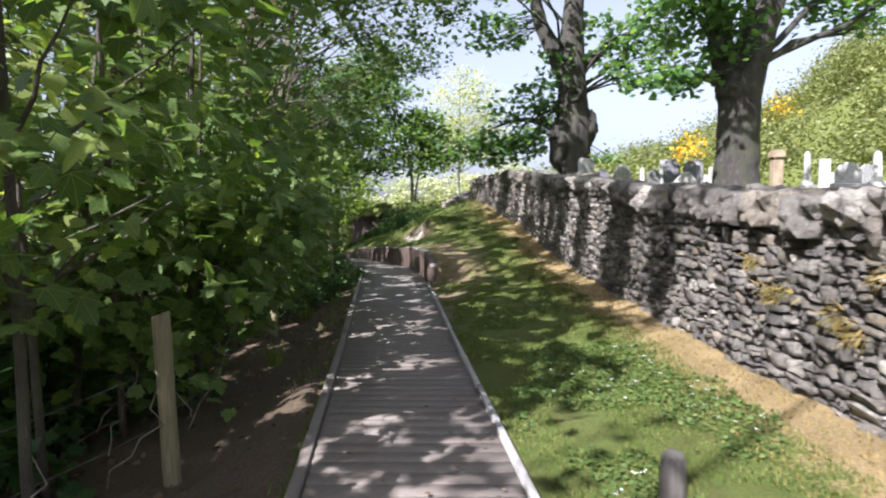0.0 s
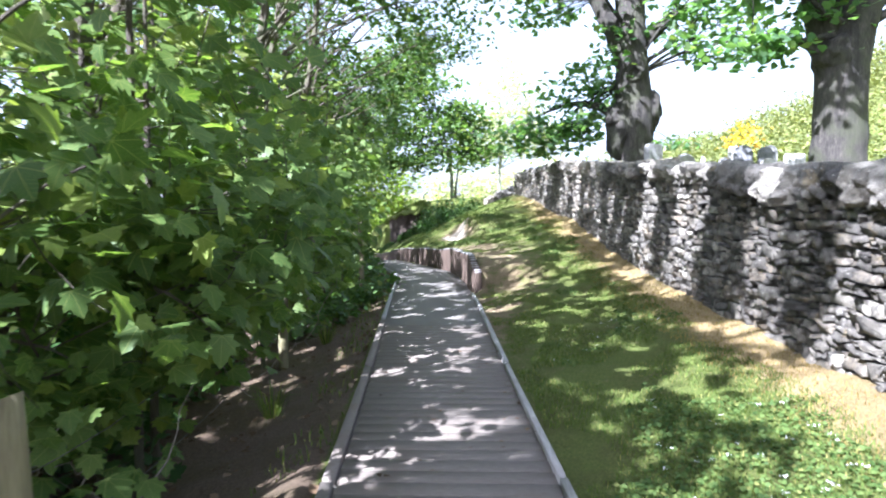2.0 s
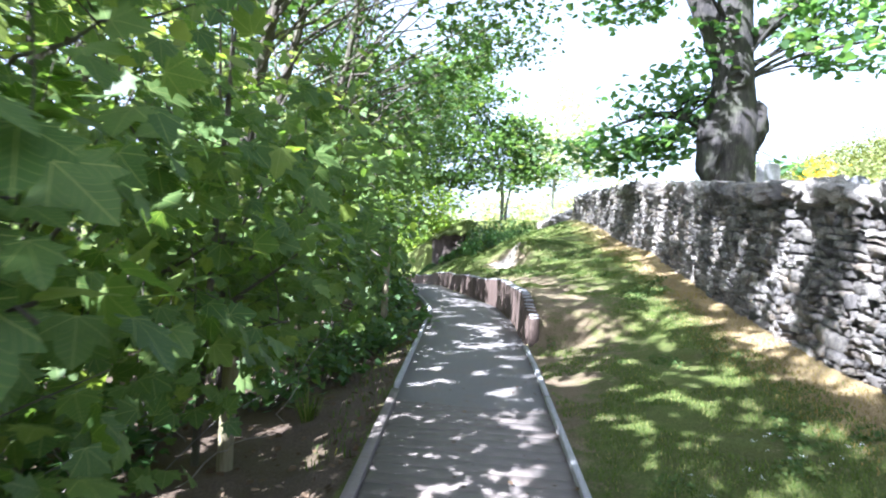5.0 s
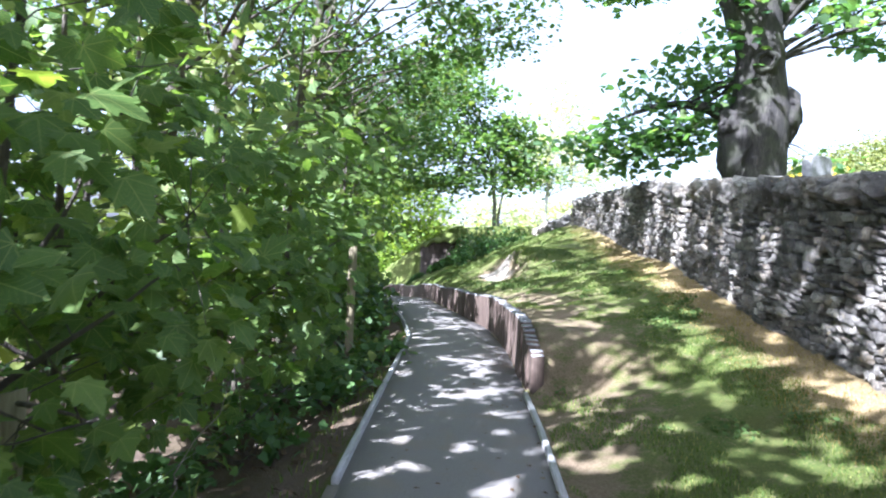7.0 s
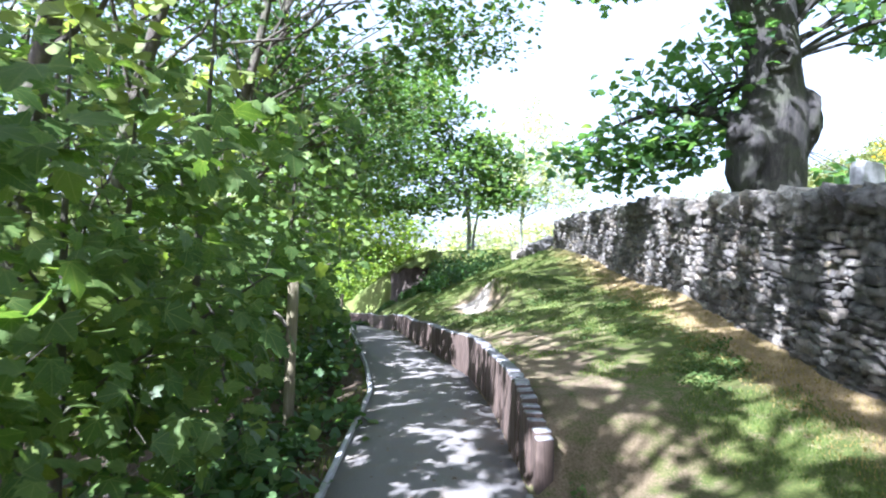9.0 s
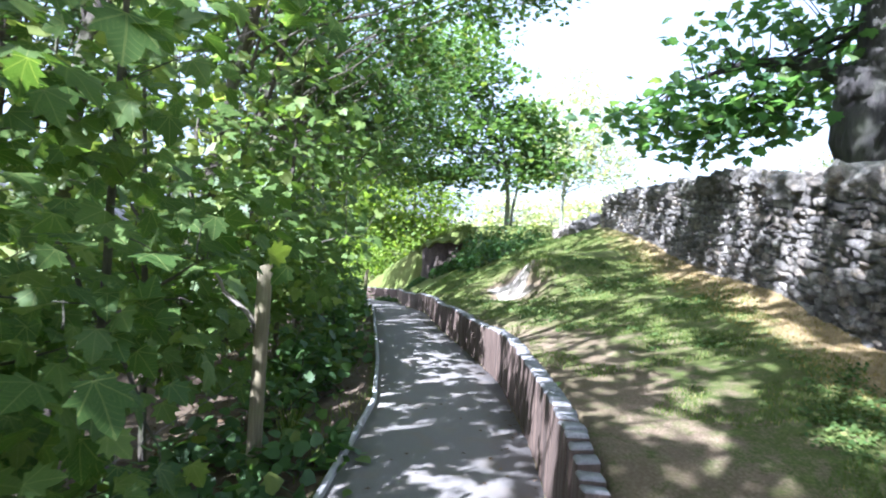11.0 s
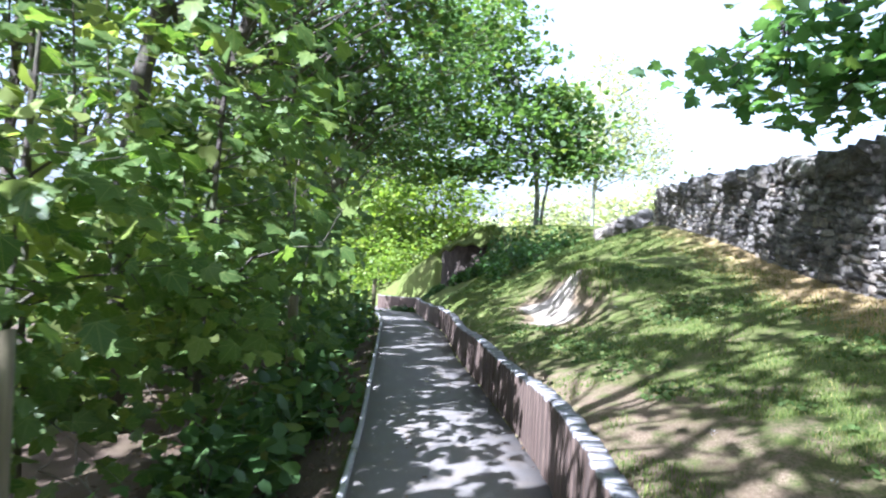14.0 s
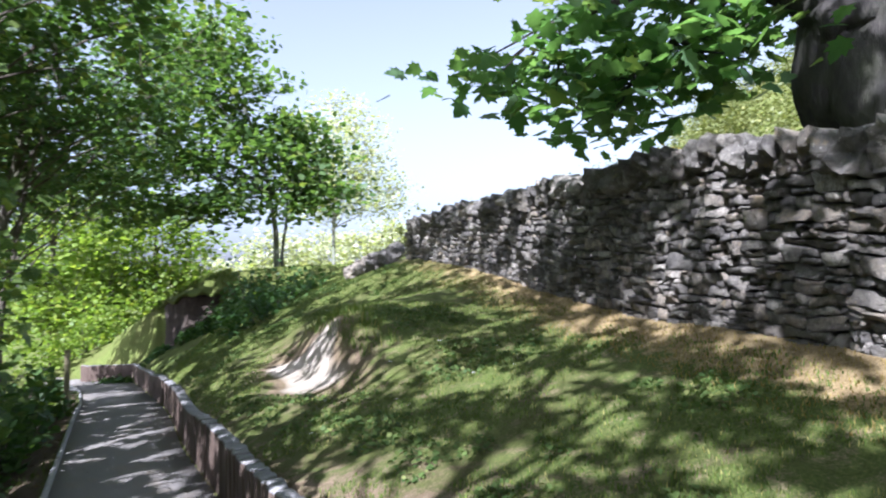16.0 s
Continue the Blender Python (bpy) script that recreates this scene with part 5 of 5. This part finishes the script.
def warp(s, v):
    """The wall face's own unevenness, shared by neighbouring stones."""
    q, r = Vector((s * 2.2, v * 3.5, 0)), Vector((s * 7, v * 9, 5))
    return s + .05 * noise.noise(q) + .022 * noise.noise(r), v + .035 * noise.noise(q + Vector((31, 7, 0))) + .02 * noise.noise(r + Vector((9, 4, 0)))


def stone_of(poly):
    c = poly.mean(0)
    r = poly - c
    L = np.linalg.norm(r, axis=1)
    g = rng.uniform(.004, .011)
    r = r * np.clip(1 - 1.5 * g / np.maximum(L, .01), .3, 1)[:, None]
    # knock the four corners off
    cut = rng.uniform(.08, .5, 4)
    ol = []
    for k in range(8):
        if k % 2:
            ol.append(r[k])
        else:
            ol += [r[k] + (r[k - 1] - r[k]) * cut[k // 2], r[k] + (r[(k + 1) % 8] - r[k]) * cut[k // 2] * rng.uniform(.4, 1)]
    ol = np.array(ol)
    ol = ol + rng.normal(0, .008, ol.shape)
    n = len(ol)
    proud = rng.uniform(-.03, .035)
    w, h = np.ptp(ol[:, 0]) / 2, np.ptp(ol[:, 1]) / 2
    tx, ty = rng.normal(0, .016), rng.normal(.004, .014)
    ln = np.linalg.norm(ol, axis=1)
    inset = 1 - np.minimum(rng.uniform(.002, .005), .2 * ln) / ln
    rows = []
    for k, dep in ((0, -.10), (1, proud), (2, proud + .006)):
        for a, b2 in ol * (inset[:, None] if k == 2 else 1):
            S, V = warp(c[0] + a, c[1] + b2)
            d = dep + ((tx * a / max(w, .05) + ty * b2 / max(h, .04)) + rng.normal(0, .004) if k else 0)
            rows.append((float(WALL_X(S)) + .03 - d + .03 * V, S, float(WALL_BASE(S)) + V))
    S, V = warp(c[0] + rng.normal(0, .25) * w, c[1] + rng.normal(0, .25) * h)
    rows.append((float(WALL_X(S)) + (.03 - proud - .006 - rng.normal(0, .004) + .03 * V), S, float(WALL_BASE(S)) + V))
    q = np.array([(j * n + i, j * n + (i + 1) % n, (j + 1) * n + (i + 1) % n, (j + 1) * n + i) for j in range(2) for i in range(n)])
    t = np.array([(2 * n + i, 2 * n + (i + 1) % n, 3 * n) for i in range(n)])
    return np.array(rows), q[:, ::-1], t[:, ::-1]


near = [k for k, c in enumerate(cells) if 3.2 < c[0, 0] < 9.0][:300]
keep_near = set(near)
rest_v, rest_q, rest_t, n0 = [], [], [], 0
for k, c in enumerate(cells):
    v, q, t = stone_of(c)
    if k in keep_near:
        o = v.mean(0)
        piece("stone", mesh_of("stone", v - o, [q, t], stone_mat), wall, "", o)
    else:
        rest_v.append(v)
        rest_q.append(q + n0)
        rest_t.append(t + n0)
        n0 += len(v)
tagged(piece("rubble", mesh_of("rubble", np.concatenate(rest_v), [np.concatenate(rest_q), np.concatenate(rest_t)], stone_mat), wall, "grey rubble stones laid dry"), kind="stuff")


def boulder_mesh(seed, rough=.3):
    bm = bmesh.new()
    bmesh.ops.create_icosphere(bm, subdivisions=3, radius=1)
    for vv in bm.verts:
        c = vv.co
        p = c.normalized()
        k = 1 / max(abs(p.x), abs(p.y), abs(p.z)) ** .75
        d = noise.noise(p * 1.3 + Vector((seed * 7.1, 0, 0))) * rough * 1.6 + noise.noise(p * 3.2 + Vector((0, seed * 3.3, 0))) * rough * 1.0 + noise.noise(p * 8 + Vector((0, 0, seed * 2.3))) * rough * .5
        vv.co = p * .82 * k * (1 + d)
    me = bpy.data.meshes.new("boulder")
    bm.to_mesh(me)
    bm.free()
    me.materials.append(stone_mat)
    return me


shapes = [boulder_mesh(k, .3) for k in range(10)]
s = -3.0
while s < WALL_END:
    w = rng.uniform(.18, .46)
    y = s + w / 2
    h = rng.uniform(.2, .32)
    x, zt = float(WALL_X(y)), float(WALL_TOP(y))
    ob = new("cope_stone", shapes[int(rng.integers(10))])
    ob.parent = wall
    slope = math.atan2(float(WALL_TOP(y + .3) - WALL_TOP(y - .3)), .6)
    ob.matrix_basis = pose(x + .23 + rng.normal(0, .02), y, zt - h / 2 - .005 + rng.normal(0, .012), math.degrees(slope) + rng.normal(5, 8), rng.normal(0, 5), rng.normal(0, 8)) @ Matrix.Diagonal((.31, w / 2 * 1.06, h / 2 + .04, 1))
    s += w
for y, up in [(3.75, .55), (3.95, .62), (4.55, .72), (4.75, .66), (5.0, .9), (3.5, .95)]:
    n = 50
    o = np.stack([np.full(n, float(WALL_X(y)) + .01), y + rng.normal(0, .07, n), WALL_BASE(y) + up + rng.normal(0, .03, n)], 1)
    tip = o + np.stack([-rng.uniform(.03, .1, n), rng.normal(0, .06, n), rng.normal(-.03, .05, n)], 1)
    sd = rng.normal(0, .004, (n, 3))
    tv = np.stack([o - sd, o + sd, tip], 1).reshape(-1, 3)
    tuft = new("dry_tuft", mesh_of("dry_tuft", tv - tv.mean(0), np.arange(3 * n).reshape(-1, 3), straw_mat))
    tuft.location = tv.mean(0)
    tagged(tuft, "withered straw-coloured plant growing from the wall's joints", "plant", "dry plants on the wall")
# fallen stones at the wall's far end
for x, y, r in [(.85, 28.3, .42), (.5, 28.9, .36), (.2, 28.6, .30), (1.0, 29.2, .3), (.55, 28.2, .25)]:
    ob = new("boulder", shapes[int(rng.integers(10))])
    ob.matrix_world = pose(x, y, ground_at(x, y) + r * .3, rng.uniform(-20, 20), rng.uniform(-20, 20), rng.uniform(0, 90)) @ Matrix.Diagonal((r, r * .9, r * .7, 1))
    tagged(ob, "fallen grey boulder at the broken end of the wall", "boulder", "fallen boulders")
